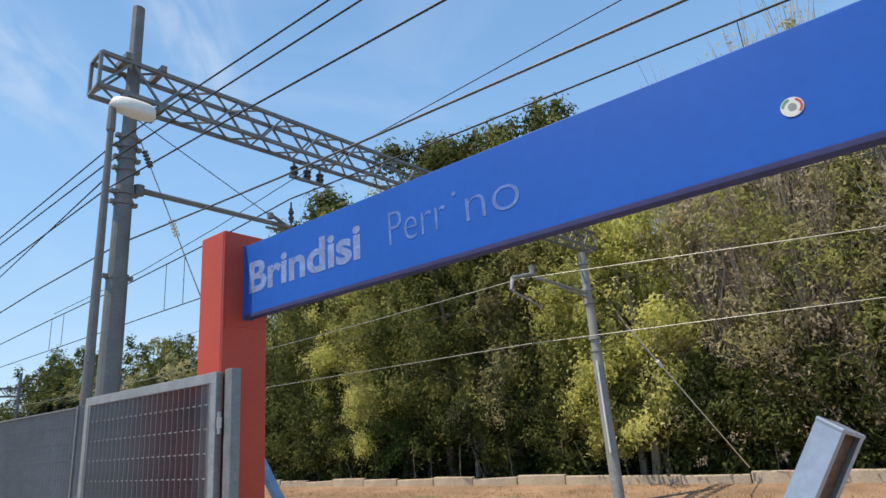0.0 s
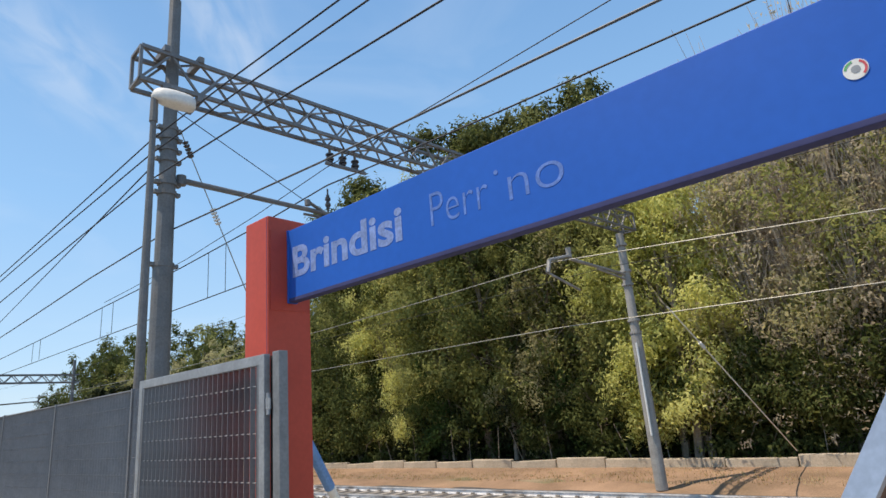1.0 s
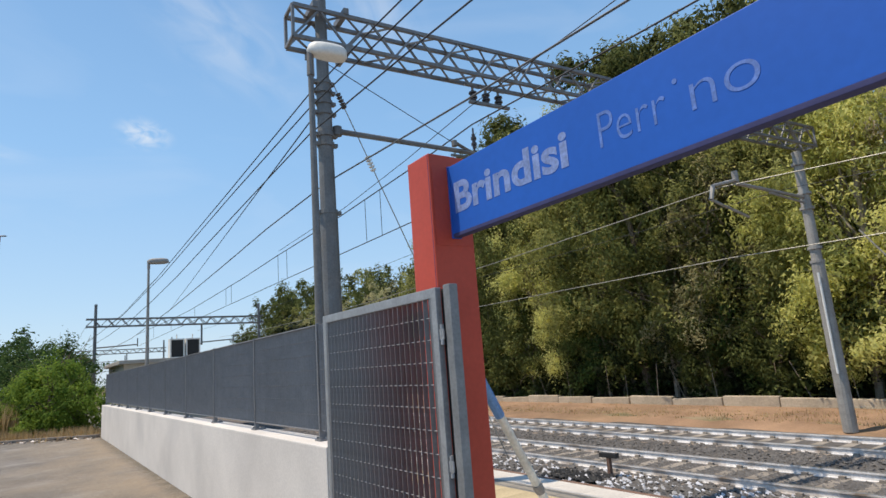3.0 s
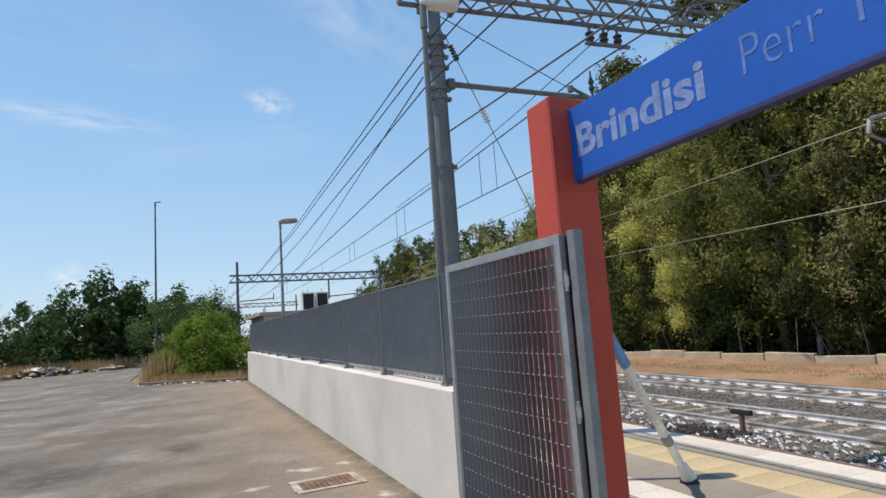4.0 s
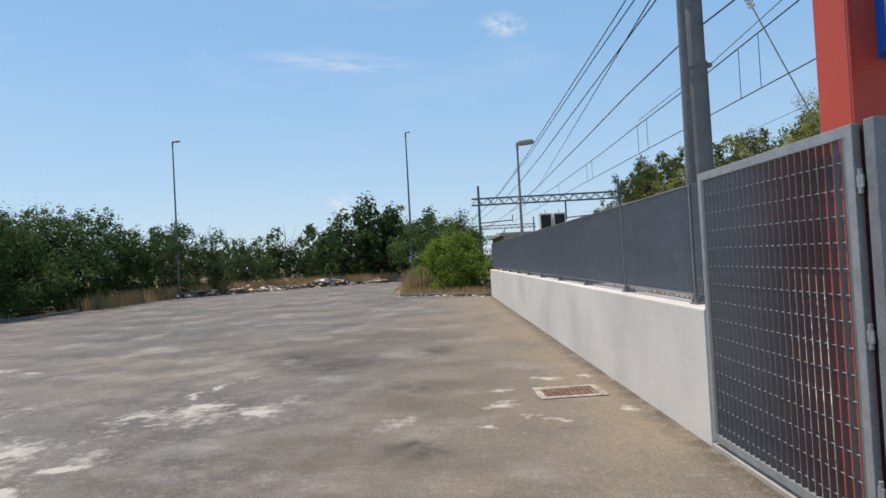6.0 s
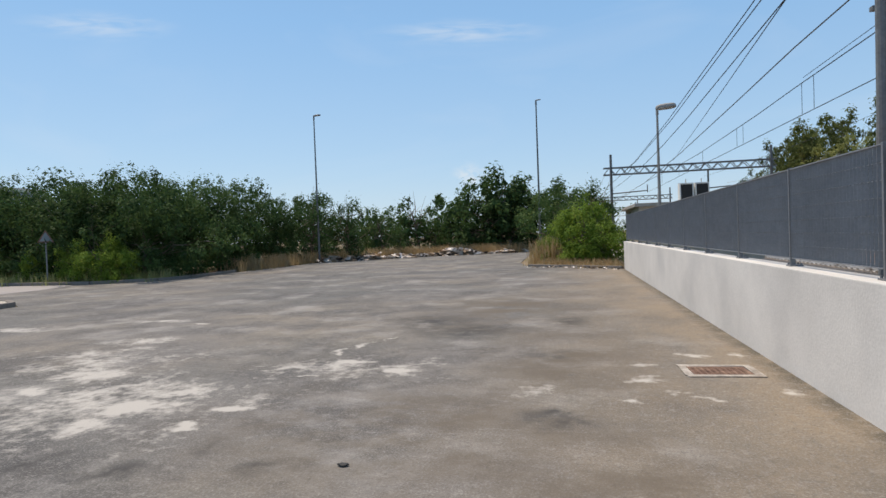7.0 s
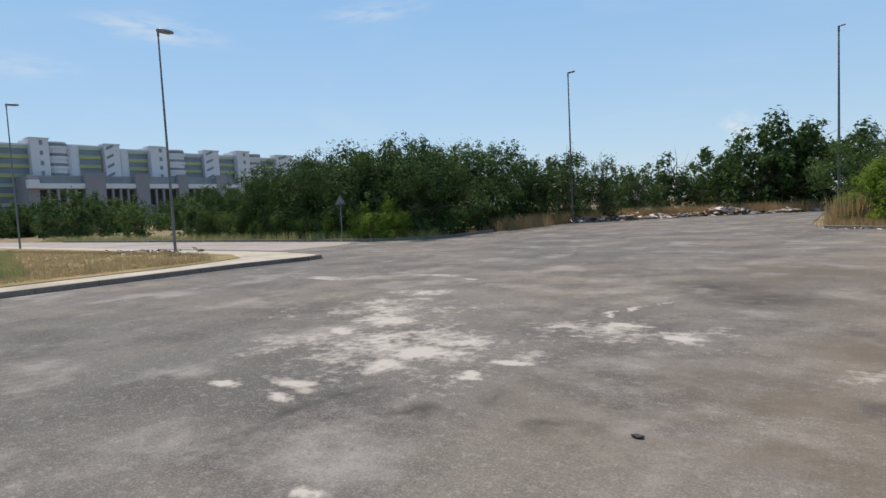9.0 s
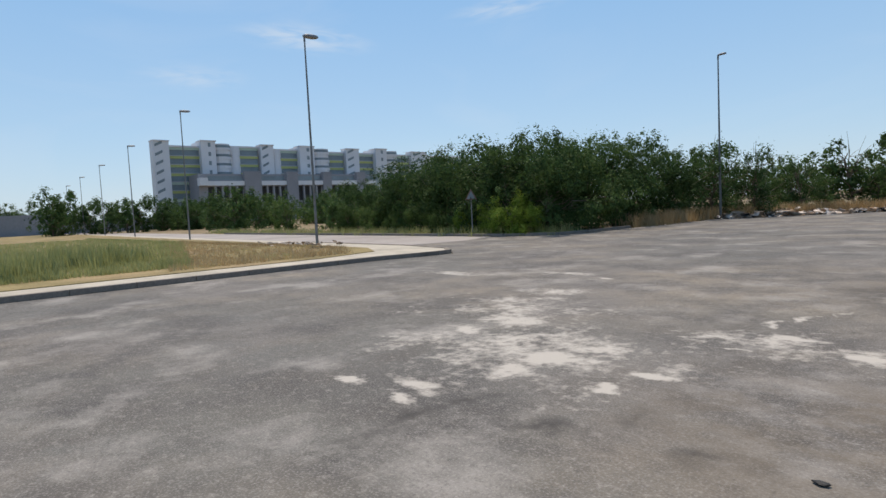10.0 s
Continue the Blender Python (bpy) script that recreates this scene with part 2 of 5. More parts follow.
    col = blend(ramp(noise_tex(0.55, 8, (1, 1, 1), 0.64), 0.46, 0.6, 0, 0.8), col, (0.075, 0.07, 0.067))
    col = blend(ramp(noise_tex(1.5, 8, (1, 1, 1), 0.66), 0.49, 0.62, 0, 0.62), col, (0.1, 0.09, 0.08))
    # bleached streaks
    col = blend(ramp(noise_tex(0.7, 9, (1, 1, 1), 0.66), 0.52, 0.66, 0, 0.6), col, (0.37, 0.345, 0.315))
    # small oily spots
    col = blend(ramp(noise_tex(2.1, 5), 0.64, 0.72, 0, 0.6), col, (0.07, 0.066, 0.06))
    # dusty band that follows the foot of the wall
    sep = nt.nodes.new("ShaderNodeSeparateXYZ")
    nt.links.new(co.outputs["Object"], sep.inputs["Vector"])
    band = math2("MULTIPLY", ramp(sep.outputs["X"], -1.6, 1.4, 0, 1), ramp(noise_tex(0.8, 6, (1, 0.6, 1), 0.7), 0.34, 0.6, 0.25, 0.95))
    col = blend(band, col, (0.265, 0.205, 0.14))
    # dirt and moss line along the wall
    col = blend(math2("MULTIPLY", ramp(sep.outputs["X"], 1.58, 1.8, 0, 1), ramp(noise_tex(3.5, 6), 0.35, 0.55, 0.2, 0.85)), col, (0.075, 0.062, 0.042))
    # grain of the bleached stone chips
    col = blend(ramp(noise_tex(13, 6, (1, 1, 1), 0.75), 0.53, 0.64, 0, 0.4), col, (0.36, 0.335, 0.3))
    col = blend(ramp(noise_tex(21, 5, (1, 1, 1), 0.75), 0.54, 0.64, 0, 0.45), col, (0.085, 0.08, 0.074))
    col = blend(ramp(noise_tex(60, 3), 0.5, 0.68, 0, 0.4), col, (0.42, 0.40, 0.37))
    col = blend(ramp(noise_tex(48, 3), 0.56, 0.72, 0, 0.5), col, (0.1, 0.095, 0.09))
    for x, y, rx, ry in ((-4.02, 2.5, 0.22, 0.3), (-4.0, 2.97, 0.2, 0.36), (-3.97, 3.48, 0.16, 0.34), (-3.28, 3.33, 0.3, 0.24), (-2.98, 3.87, 0.22, 0.2), (-2.38, 3.46, 0.2, 0.2), (-0.5, 4.85, 0.3, 0.22), (-1.5, 9.1, 0.8, 0.8), (-0.3, 9.9, 0.6, 0.7), (-0.55, 7.2, 0.4, 0.5), (-1.8, 8.8, 0.7, 1.2), (-0.4, 4.6, 0.5, 0.3), (-2.6, 10.0, 1.0, 1.6)):
        col = blend(math2("MULTIPLY", near(x, y, rx, ry, 1.0), ramp(noise_tex(3.2, 6, (1, 1, 1), 0.7), 0.34, 0.54, 0, 0.95)), col, (0.06, 0.056, 0.052))
    # brown smears of mud
    for x, y, rx, ry in ((-1.6, 4.4, 2.3, 1.7), (-0.3, 7.0, 1.4, 3.0), (-1.5, 12.0, 2.5, 4.0), (0.4, 3.2, 1.6, 1.4)):
        col = blend(math2("MULTIPLY", near(x, y, rx, ry, 1.3), ramp(noise_tex(0.9, 9, (0.8, 1.2, 1), 0.72), 0.42, 0.58, 0, 0.8)), col, (0.145, 0.118, 0.088))
    # pale flaked patches of old plaster: centre, reach, strength
    field = None
    for x, y, rx, ry, s in PATCHES:
        f = near(x, y, rx, ry, s)
        field = f if field is None else math2("MAXIMUM", field, f)
    rough = math2("ADD", math2("MULTIPLY", noise_tex(1.9, 9, (1, 1, 1), 0.68), 0.6), math2("MULTIPLY", noise_tex(8.5, 7, (1, 1, 1), 0.7), 0.4))
    flake = math2("ADD", math2("MULTIPLY", field, 0.3), rough)
    mask = ramp(flake, 0.585, 0.72, 0, 0.85)
    mask = math2("MULTIPLY", mask, ramp(field, 0.0, 0.06, 0, 1))
    col = blend(mask, col, (0.53, 0.49, 0.435))
    nt.links.new(col, b.inputs["Base Color"])
    return m


PATCHES = [
    (-4.3, 4.75, 0.85, 0.6, 1.15), (-4.35, 4.2, 0.5, 0.4, 0.9), (-4.15, 5.3, 0.5, 0.35, 0.85), (-3.3, 4.68, 0.36, 0.2, 1.15), (-3.47, 4.17, 0.2, 0.14, 1.0), (-5.82, 5.85, 0.8, 0.45, 0.9), (-5.96, 5.1, 0.5, 0.4, 0.85),
    (-6.6, 6.6, 0.6, 0.45, 0.9), (-6.95, 8.06, 0.9, 0.5, 0.75), (-5.32, 3.19, 0.3, 0.2, 1.0), (-4.56, 3.16, 0.4, 0.15, 0.8), (-4.7, 3.5, 0.5, 0.2, 0.75), (-5.45, 4.29, 0.35, 0.2, 0.85), (-2.85, 6.7, 0.5, 0.24, 0.95),
    (-2.1, 6.2, 0.4, 0.35, 0.9), (-3.66, 6.36, 0.5, 0.22, 0.8), (-3.16, 5.88, 0.22, 0.1, 0.95), (-3.07, 2.13, 0.2, 0.14, 1.0), (-4.9, 4.9, 2.4, 1.7, 0.66), (-6.4, 6.6, 2.2, 1.6, 0.55), (-2.9, 6.4, 1.8, 0.9, 0.55), (-10.5, 9.3, 1.5, 0.6, 0.6),
    (-8.1, 10.2, 0.9, 0.5, 0.6), (-7.1, 9.9, 0.3, 0.2, 1.0), (0.4, 5.9, 0.3, 0.25, 0.75), (1.03, 7.25, 0.25, 0.16, 0.85), (1.5, 7.3, 0.25, 0.14, 0.85), (0.7, 5.5, 0.35, 0.2, 0.8), (0.95, 5.28, 0.2, 0.12, 0.85), (1.5, 5.62, 0.2, 0.25, 0.8),
    (0.2, 5.2, 0.22, 0.16, 0.8), (0.5, 6.6, 0.22, 0.2, 0.7), (-0.6, 5.6, 0.6, 0.4, 0.45), (-3.3, 7.35, 0.13, 0.35, 0.8), (-3.12, 7.85, 0.12, 0.4, 0.8), (-2.95, 8.35, 0.1, 0.3, 0.75),
]
M_ASPHALT = asphalt_material()
M_EARTH = material("dry_earth", (0.26, 0.2, 0.13), 0.95, scale=0.5, vary=0.25, fine=18, bump=0.6, tint=(0.16, 0.15, 0.075), spec=0.1)
M_VERGE = material("dry_grass_verge", (0.31, 0.2, 0.13), 0.95, scale=0.6, vary=0.25, fine=25, bump=0.7, tint=(0.235, 0.16, 0.1), spec=0.1)
# litter colour darkened to include the shade of the trees
M_WOODFLOOR = material("shaded_leaf_litter", (0.045, 0.036, 0.024), 0.95, scale=0.8, vary=0.3, fine=22, bump=0.7, spec=0.1)
M_BALLAST = material("ballast", (0.105, 0.098, 0.092), 0.9, scale=1.2, vary=0.3, fine=16, bump=1.0, tint=(0.12, 0.11, 0.105), spec=0.2)
M_STONE = material("ballast_stone", (0.155, 0.145, 0.135), 0.9, scale=8, vary=0.3, fine=40, bump=0.3, tint=(0.15, 0.14, 0.13), spec=0.2)
M_WHITESTONE = material("whitewashed_stone", (0.66, 0.66, 0.68), 0.9, scale=3, vary=0.25, fine=40, bump=0.3, tint=(0.3, 0.29, 0.28), spec=0.2)
M_WALL = material("painted_concrete", (0.675, 0.64, 0.595), 0.85, scale=0.9, vary=0.09, fine=45, bump=0.18, tint=(0.575, 0.55, 0.52), spec=0.2)
M_CONCRETE = material("concrete", (0.42, 0.39, 0.345), 0.9, scale=1.5, vary=0.18, fine=40, bump=0.4, tint=(0.3, 0.28, 0.25), spec=0.2)
M_OLDWALL = material("weathered_wall_concrete", (0.47, 0.395, 0.3), 0.95, scale=1.2, vary=0.22, fine=25, bump=0.6, tint=(0.3, 0.25, 0.19), spec=0.1)
M_KERB = material("kerb_stone", (0.23, 0.2, 0.17), 0.9, scale=1.5, vary=0.2, fine=30, bump=0.5, tint=(0.16, 0.14, 0.12), spec=0.2)
M_PAVE = material("pale_paving", (0.5, 0.45, 0.37), 0.9, scale=1.2, vary=0.15, fine=40, bump=0.3, tint=(0.4, 0.36, 0.29), spec=0.2, rand=0.06)
M_GREYPAVE = material("grey_paving", (0.27, 0.245, 0.205), 0.9, scale=1.2, vary=0.15, fine=40, bump=0.3, spec=0.2, rand=0.06)
M_YELLOW = material("yellow_paving", (0.5, 0.405, 0.25), 0.85, scale=2, vary=0.16, fine=40, bump=0.3, tint=(0.44, 0.36, 0.22), spec=0.2, rand=0.06)
M_WHITELINE = material("white_edge_paving", (0.6, 0.56, 0.5), 0.85, scale=2, vary=0.14, fine=40, bump=0.3, spec=0.2, rand=0.05)
M_GALV = material("galvanised_steel", (0.34, 0.355, 0.365), 0.5, metal=0.35, scale=9, vary=0.16, fine=50, bump=0.06)
M_FENCE = material("grey_painted_steel", (0.237, 0.244, 0.256), 0.5, metal=0.2, scale=4, vary=0.12, fine=50, bump=0.05)
M_GATEPOST = material("dull_zinc", (0.228, 0.240, 0.246), 0.55, metal=0.3, scale=7, vary=0.16, fine=50, bump=0.06)
M_POST = material("fence_post_steel", (0.2, 0.206, 0.216), 0.5, metal=0.25, scale=4, vary=0.14, fine=50, bump=0.05)
M_BAR = material("grating_steel", (0.2, 0.205, 0.215), 0.38, metal=0.35, scale=5, vary=0.14, fine=50, bump=0.05)
M_MAST = material("mast_steel", (0.17, 0.175, 0.175), 0.6, metal=0.25, scale=3, vary=0.2, fine=40, bump=0.1, tint=(0.2, 0.18, 0.16))
M_TRUSS = material("truss_steel", (0.2, 0.2, 0.2), 0.55, metal=0.35, scale=3, vary=0.25, fine=40, bump=0.1, tint=(0.22, 0.19, 0.16))
M_PALEPOLE = material("weathered_pole", (0.33, 0.315, 0.29), 0.7, metal=0.2, scale=3, vary=0.2, fine=40, bump=0.1)
M_RED = material("red_lacquer", (0.53, 0.078, 0.047), 0.42, spec=0.25, scale=2.5, vary=0.07, fine=30, bump=0.03)
M_BLUE = material("blue_enamel", (0.013, 0.115, 0.5), 0.5, scale=1.5, vary=0.05, fine=20, bump=0.01, spec=0.25)
M_SIGNEDGE = material("dark_sign_edge", (0.06, 0.065, 0.15), 0.8, scale=3, vary=0.1, fine=20, bump=0.02, spec=0.1)
M_LETTER = material("faded_letter", (0.201, 0.285, 0.547), 0.5, scale=14, vary=0.25, fine=60, bump=0.02)
M_THIN = material("faded_thin_letter", (0.1, 0.2, 0.53), 0.5, scale=14, vary=0.25, fine=60, bump=0.02)
M_WHITE = material("white_plastic", (0.72, 0.72, 0.68), 0.5, scale=5, vary=0.08, fine=40, bump=0.03)
M_GREEN = material("green_print", (0.1, 0.4, 0.15), 0.5, bump=0)
M_REDPRINT = material("red_print", (0.6, 0.08, 0.1), 0.5, bump=0)
M_BLACK = material("dull_black", (0.02, 0.02, 0.02), 0.7, scale=10, vary=0.2, fine=60, bump=0.1)
M_STRUTBLUE = material("blue_film", (0.12, 0.3, 0.6), 0.4, scale=6, vary=0.2, fine=40, bump=0.1)
M_STRUT = material("cream_strut", (0.76, 0.73, 0.64), 0.6, scale=6, vary=0.18, fine=40, bump=0.1)
M_CHIPPED = material("chipped_mortar", (0.42, 0.375, 0.325), 0.9, scale=7, vary=0.3, fine=40, bump=0.5, tint=(0.27, 0.23, 0.19), spec=0.2)
M_RAIL = material("rail_steel", (0.5, 0.5, 0.52), 0.35, metal=0.75, scale=4, vary=0.12, fine=40, bump=0.03)
M_RAILSIDE = material("whitewashed_rail_web", (0.74, 0.72, 0.7), 0.8, scale=3, vary=0.2, fine=30, bump=0.2, tint=(0.3, 0.24, 0.19))
M_SLEEPER = material("concrete_sleeper", (0.3, 0.265, 0.225), 0.9, scale=3, vary=0.2, fine=30, bump=0.4, tint=(0.24, 0.19, 0.15), rand=0.15, spec=0.2)
M_RUST = material("rusty_iron", (0.19, 0.115, 0.085), 0.85, scale=9, vary=0.3, fine=50, bump=0.4, tint=(0.26, 0.17, 0.12), spec=0.2)
M_WIRE = material("wire", (0.025, 0.027, 0.032), 0.6, metal=0.1, bump=0)
M_WIRELIGHT = material("copper_wire", (0.32, 0.31, 0.27), 0.5, metal=0.3, bump=0)
M_WIREGREY = material("weathered_wire", (0.1, 0.105, 0.11), 0.5, metal=0.3, bump=0)
M_INS = material("insulator", (0.06, 0.05, 0.05), 0.25, scale=9, bump=0)
M_BARK = material("bark", (0.16, 0.125, 0.09), 0.9, scale=3, vary=0.35, fine=22, bump=0.6, tint=(0.27, 0.235, 0.19), spec=0.1)
M_DEADWOOD = material("dead_wood", (0.5, 0.43, 0.36), 0.9, scale=3, vary=0.25, fine=22, bump=0.4, tint=(0.33, 0.27, 0.22), spec=0.1)
M_PALEBARK = material("pale_bark", (0.3, 0.255, 0.2), 0.9, scale=3, vary=0.3, fine=22, bump=0.5, tint=(0.2, 0.16, 0.13), spec=0.1)
L_OLIVE = leaf_material("olive_leaves", (0.115, 0.13, 0.042), (0.47, 0.475, 0.165), (0.56, 0.5, 0.2), 0.55)
L_LIME = leaf_material("yellow_green_leaves", (0.4, 0.42, 0.1), (0.78, 0.76, 0.3), (0.8, 0.72, 0.3), 0.55)
L_DARK = leaf_material("dark_leaves", (0.045, 0.06, 0.02), (0.17, 0.195, 0.06), (0.25, 0.23, 0.08), 0.45)
L_PINE = leaf_material("pine_needles", (0.04, 0.052, 0.018), (0.17, 0.19, 0.065), (0.26, 0.24, 0.09), 0.4)
# near-black leaf colour carries the shade under the crowns
L_SHADE = leaf_material("shaded_undergrowth_leaves", (0.01, 0.014, 0.007), (0.035, 0.045, 0.018), (0.08, 0.085, 0.03), 0.3)
L_GREEN = leaf_material("mid_green_leaves", (0.03, 0.062, 0.018), (0.11, 0.175, 0.05), (0.2, 0.24, 0.08), 0.4)
L_BROWN = leaf_material("dry_leaves", (0.4, 0.33, 0.23), (0.62, 0.54, 0.4), (0.58, 0.53, 0.3), 0.58)
L_PALE = leaf_material("pale_olive_leaves", (0.25, 0.235, 0.12), (0.6, 0.555, 0.3), (0.66, 0.58, 0.33), 0.58)
L_BUSH = leaf_material("bush_leaves", (0.019, 0.042, 0.015), (0.095, 0.162, 0.05), (0.18, 0.24, 0.085))
L_FRESH = leaf_material("fresh_leaves", (0.08, 0.14, 0.02), (0.21, 0.31, 0.05), (0.3, 0.36, 0.08), 0.45)
L_STRAW = leaf_material("straw", (0.34, 0.23, 0.11), (0.55, 0.41, 0.23), (0.5, 0.42, 0.2), 0.3)
L_GRASS = leaf_material("meadow_grass", (0.2, 0.225, 0.085), (0.4, 0.41, 0.18), (0.52, 0.45, 0.23), 0.35)


# ---- mesh helpers ----
def box(bm, x0, x1, y0, y1, z0, z1, bevel=0.0):
    m = Matrix.Translation(((x0 + x1) / 2, (y0 + y1) / 2, (z0 + z1) / 2)) @ Matrix.Diagonal((x1 - x0, y1 - y0, z1 - z0, 1))
    made = bmesh.ops.create_cube(bm, size=1.0, matrix=m)
    if bevel:
        edges = {e for v in made["verts"] for e in v.link_edges}
        bmesh.ops.bevel(bm, geom=list(edges), offset=bevel, segments=2, affect="EDGES", profile=0.6)


def tube(bm, a, b, r0, r1=None, n=8, caps=True):
    """A round, tapered bar from a to b."""
    a, b = Vector(a), Vector(b)
    r1 = r0 if r1 is None else r1
    d = b - a
    q = d.to_track_quat("Z", "Y").to_matrix().to_4x4()
    m = Matrix.Translation((a + b) / 2) @ q
    bmesh.ops.create_cone(bm, cap_ends=caps, segments=n, radius1=r0, radius2=r1, depth=d.length, matrix=m)


def sweep(bm, pts, r, n=6):
    """One unbroken round line through the points."""
    rows = []
    for i, p in enumerate(pts):
        d = (pts[min(i + 1, len(pts) - 1)] - pts[max(i - 1, 0)]).normalized()
        a = d.orthogonal().normalized() if abs(d.z) > 0.95 else d.cross(Vector((0, 0, 1))).normalized()
        c = d.cross(a)
        rows.append([bm.verts.new(p + (a * math.cos(6.2832 * k / n) + c * math.sin(6.2832 * k / n)) * r) for k in range(n)])
    for x, y in zip(rows[:-1], rows[1:]):
        for k in range(n):
            bm.faces.new((x[k], x[(k + 1) % n], y[(k + 1) % n], y[k]))


def strip(bm, a, b, w, h):
    """A square bar from a to b."""
    a, b = Vector(a), Vector(b)
    d = b - a
    q = d.to_track_quat("Z", "Y").to_matrix().to_4x4()
    bmesh.ops.create_cube(bm, size=1.0, matrix=Matrix.Translation((a + b) / 2) @ q @ Matrix.Diagonal((w, h, d.length, 1)))


def part(name, bm, mat, parent=None, label="", smooth=False):
    me = bpy.data.meshes.new(name)
    bm.to_mesh(me)
    bm.free()
    me.materials.append(mat)
    if smooth:
        for p in me.polygons:
            p.use_smooth = True
    ob = new(name, me)
    if parent:
        ob.parent = parent
    if label:
        tagged(ob, label)
    return ob


def raw(name, verts, faces, mat, parent=None, label=""):
    me = bpy.data.meshes.new(name)
    me.from_pydata(verts, [], faces)
    me.materials.append(mat)
    ob = new(name, me)
    if parent:
        ob.parent = parent
    if label:
        tagged(ob, label)
    return ob


def thing(name, label, category, at=(0, 0, 0), group="", turn=0):
    ob = new(name)
    ob.empty_display_size = 0.2
    ob.matrix_basis = pose(*at, 0, 0, turn)
    return tagged(ob, label, category, group)


def B():
    return bmesh.new()


def slab(name, outline, z0, z1, mat, label, category="", kind="structure"):
    bm = B()
    low = [bm.verts.new((x, y, z0)) for x, y in outline]
    top = [bm.verts.new((x, y, z1)) for x, y in outline]
    bm.faces.new(top)
    bm.faces.new(low[::-1])
    n = len(outline)
    for i in range(n):
        bm.faces.new((low[i], low[(i + 1) % n], top[(i + 1) % n], top[i]))
    bmesh.ops.recalc_face_normals(bm, faces=bm.faces[:])
    ob = part(name, bm, mat)
    return tagged(ob, label, category, kind=kind)


# ---- ground ----
prof = [(-2500, -0.03), (5.6, -0.03), (5.601, -0.88), (16.4, -0.88), (17.2, -0.74), (20.0, -0.66), (22.0, -0.6), (2500, -0.4)]
ys = [-2500, -60, -30, -10, 0, 10, 20, 30, 50, 80, 2500]
tagged(raw("ground", [(x, y, z) for x, z in prof for y in ys],
           [(i * 11 + j, (i + 1) * 11 + j, (i + 1) * 11 + j + 1, i * 11 + j + 1) for i in range(len(prof) - 1) for j in range(10)], M_EARTH),
       "dry brown earth with thin grass around the car park", "ground", kind="structure")
LOT = [(1.85, -30), (1.85, 23.25), (0.4, 24.6), (-1.9, 26.3), (-2.6, 30), (-2.8, 48), (-5.5, 46.3), (-9, 44.8), (-13, 42.0), (-17.1, 37.9), (-17.35, 33), (-17.2, 28),
       (-17.0, 24), (-17.6, 22.2), (-20, 21.0), (-26, 21.3), (-60, 23.1), (-300, 38), (-300, 27), (-120, 22.5), (-60, 17.6), (-28, 15.2), (-19, 14.6), (-15.8, 13.9), (-14.9, 13.2), (-14.9, 12.6),
       (-15.45, 10.5), (-15.5, -30)]
slab("car_park", LOT, -0.03, 0.0, M_ASPHALT, "worn grey-brown asphalt with pale flaked patches", "asphalt")
slab("road", [(-20.6, 20.95), (-26, 21.25), (-60, 23.05), (-300, 37.9), (-300, 27.1), (-120, 22.55), (-60, 17.65), (-28, 15.25), (-21.5, 14.85), (-20.2, 16.2), (-19.9, 18.5)], 0.0, 0.004,
     material("pale_asphalt", (0.36, 0.325, 0.3), 0.9, scale=0.4, vary=0.12, fine=50, bump=0.4, tint=(0.29, 0.265, 0.245), spec=0.2), "pale sun-bleached asphalt road behind the island", "road")
slab("ballast_bed", [(5.68, -40), (16.5, -40), (16.5, 220), (5.68, 220)], -0.88, -0.85, M_BALLAST, "grey track ballast between the rails", "ballast")
bank = [(15.95, -0.875), (16.25, -0.83), (16.9, -0.75), (17.8, -0.69), (19.0, -0.66), (19.9, -0.655)]
bank_y = [-40 + 1.3 * k for k in range(201)]
bump_of = lambda x, y: 0.035 * math.sin(1.7 * x + 0.9 * y) * math.sin(0.6 * y + x) + 0.02 * math.sin(3.1 * y + 2.0 * x)
tagged(raw("verge", [(x, y, z + (bump_of(x, y) if 0 < k < 5 else 0)) for k, (x, z) in enumerate(bank) for y in bank_y],
           [(k * 201 + m, (k + 1) * 201 + m, (k + 1) * 201 + m + 1, k * 201 + m + 1) for k in range(5) for m in range(200)], M_VERGE),
       "sloping strip of dry red-brown earth and grass beside the tracks", "grass", kind="structure")
slab("wood_floor", [(20.2, -40), (60, -40), (60, 150), (20.2, 150)], -0.66, -0.5, M_WOODFLOOR, "leaf litter darkened for the shade under the trees", "soil")

# ---- platform ----
platform = tagged(part("platform", (lambda bm: (box(bm, 2.15, 5.6, -30, 60, -0.86, -0.012), bm)[1])(B()), M_CONCRETE), "low concrete station platform with paved bands", "platform", kind="structure")
bm = B()
box(bm, 5.6, 5.67, -30, 60, -0.2, 0.004)
part("platform_edge", bm, M_RUST, platform, "dark rusty platform edge")
bm = B()
box(bm, 1.85, 2.15, -30, 4.35, -0.03, 0.0)
tagged(part("threshold", bm, M_CONCRETE), "concrete threshold between car park and platform", "threshold", kind="structure")


def paving(name, x0, x1, mat, pitch, y0=-2.0, y1=16.0):
    bm = B()
    box(bm, x0 + 0.0015, x1 - 0.0015, 0.0015, pitch - 0.0015, -0.012, 0.003, 0.002)
    first = part(name, bm, mat, platform)
    first.location = (0, y0, 0)
    y = y0 + pitch
    while y < y1:
        o = first.copy()
        scene.collection.objects.link(o)
        o.location = (0, y, 0)
        y += pitch
    bm = B()
    box(bm, x0, x1, y1, 60, -0.012, 0.003)
    part(name, bm, mat, platform)


# ---- low wall and fence ----
bm = B()
box(bm, 1.85, 2.15, 4.42, 23.22, -0.03, 1.045, 0.012)
wall = tagged(part("wall_low", bm, M_WALL), "whitewashed concrete wall below the grey fence", "wall", kind="structure")

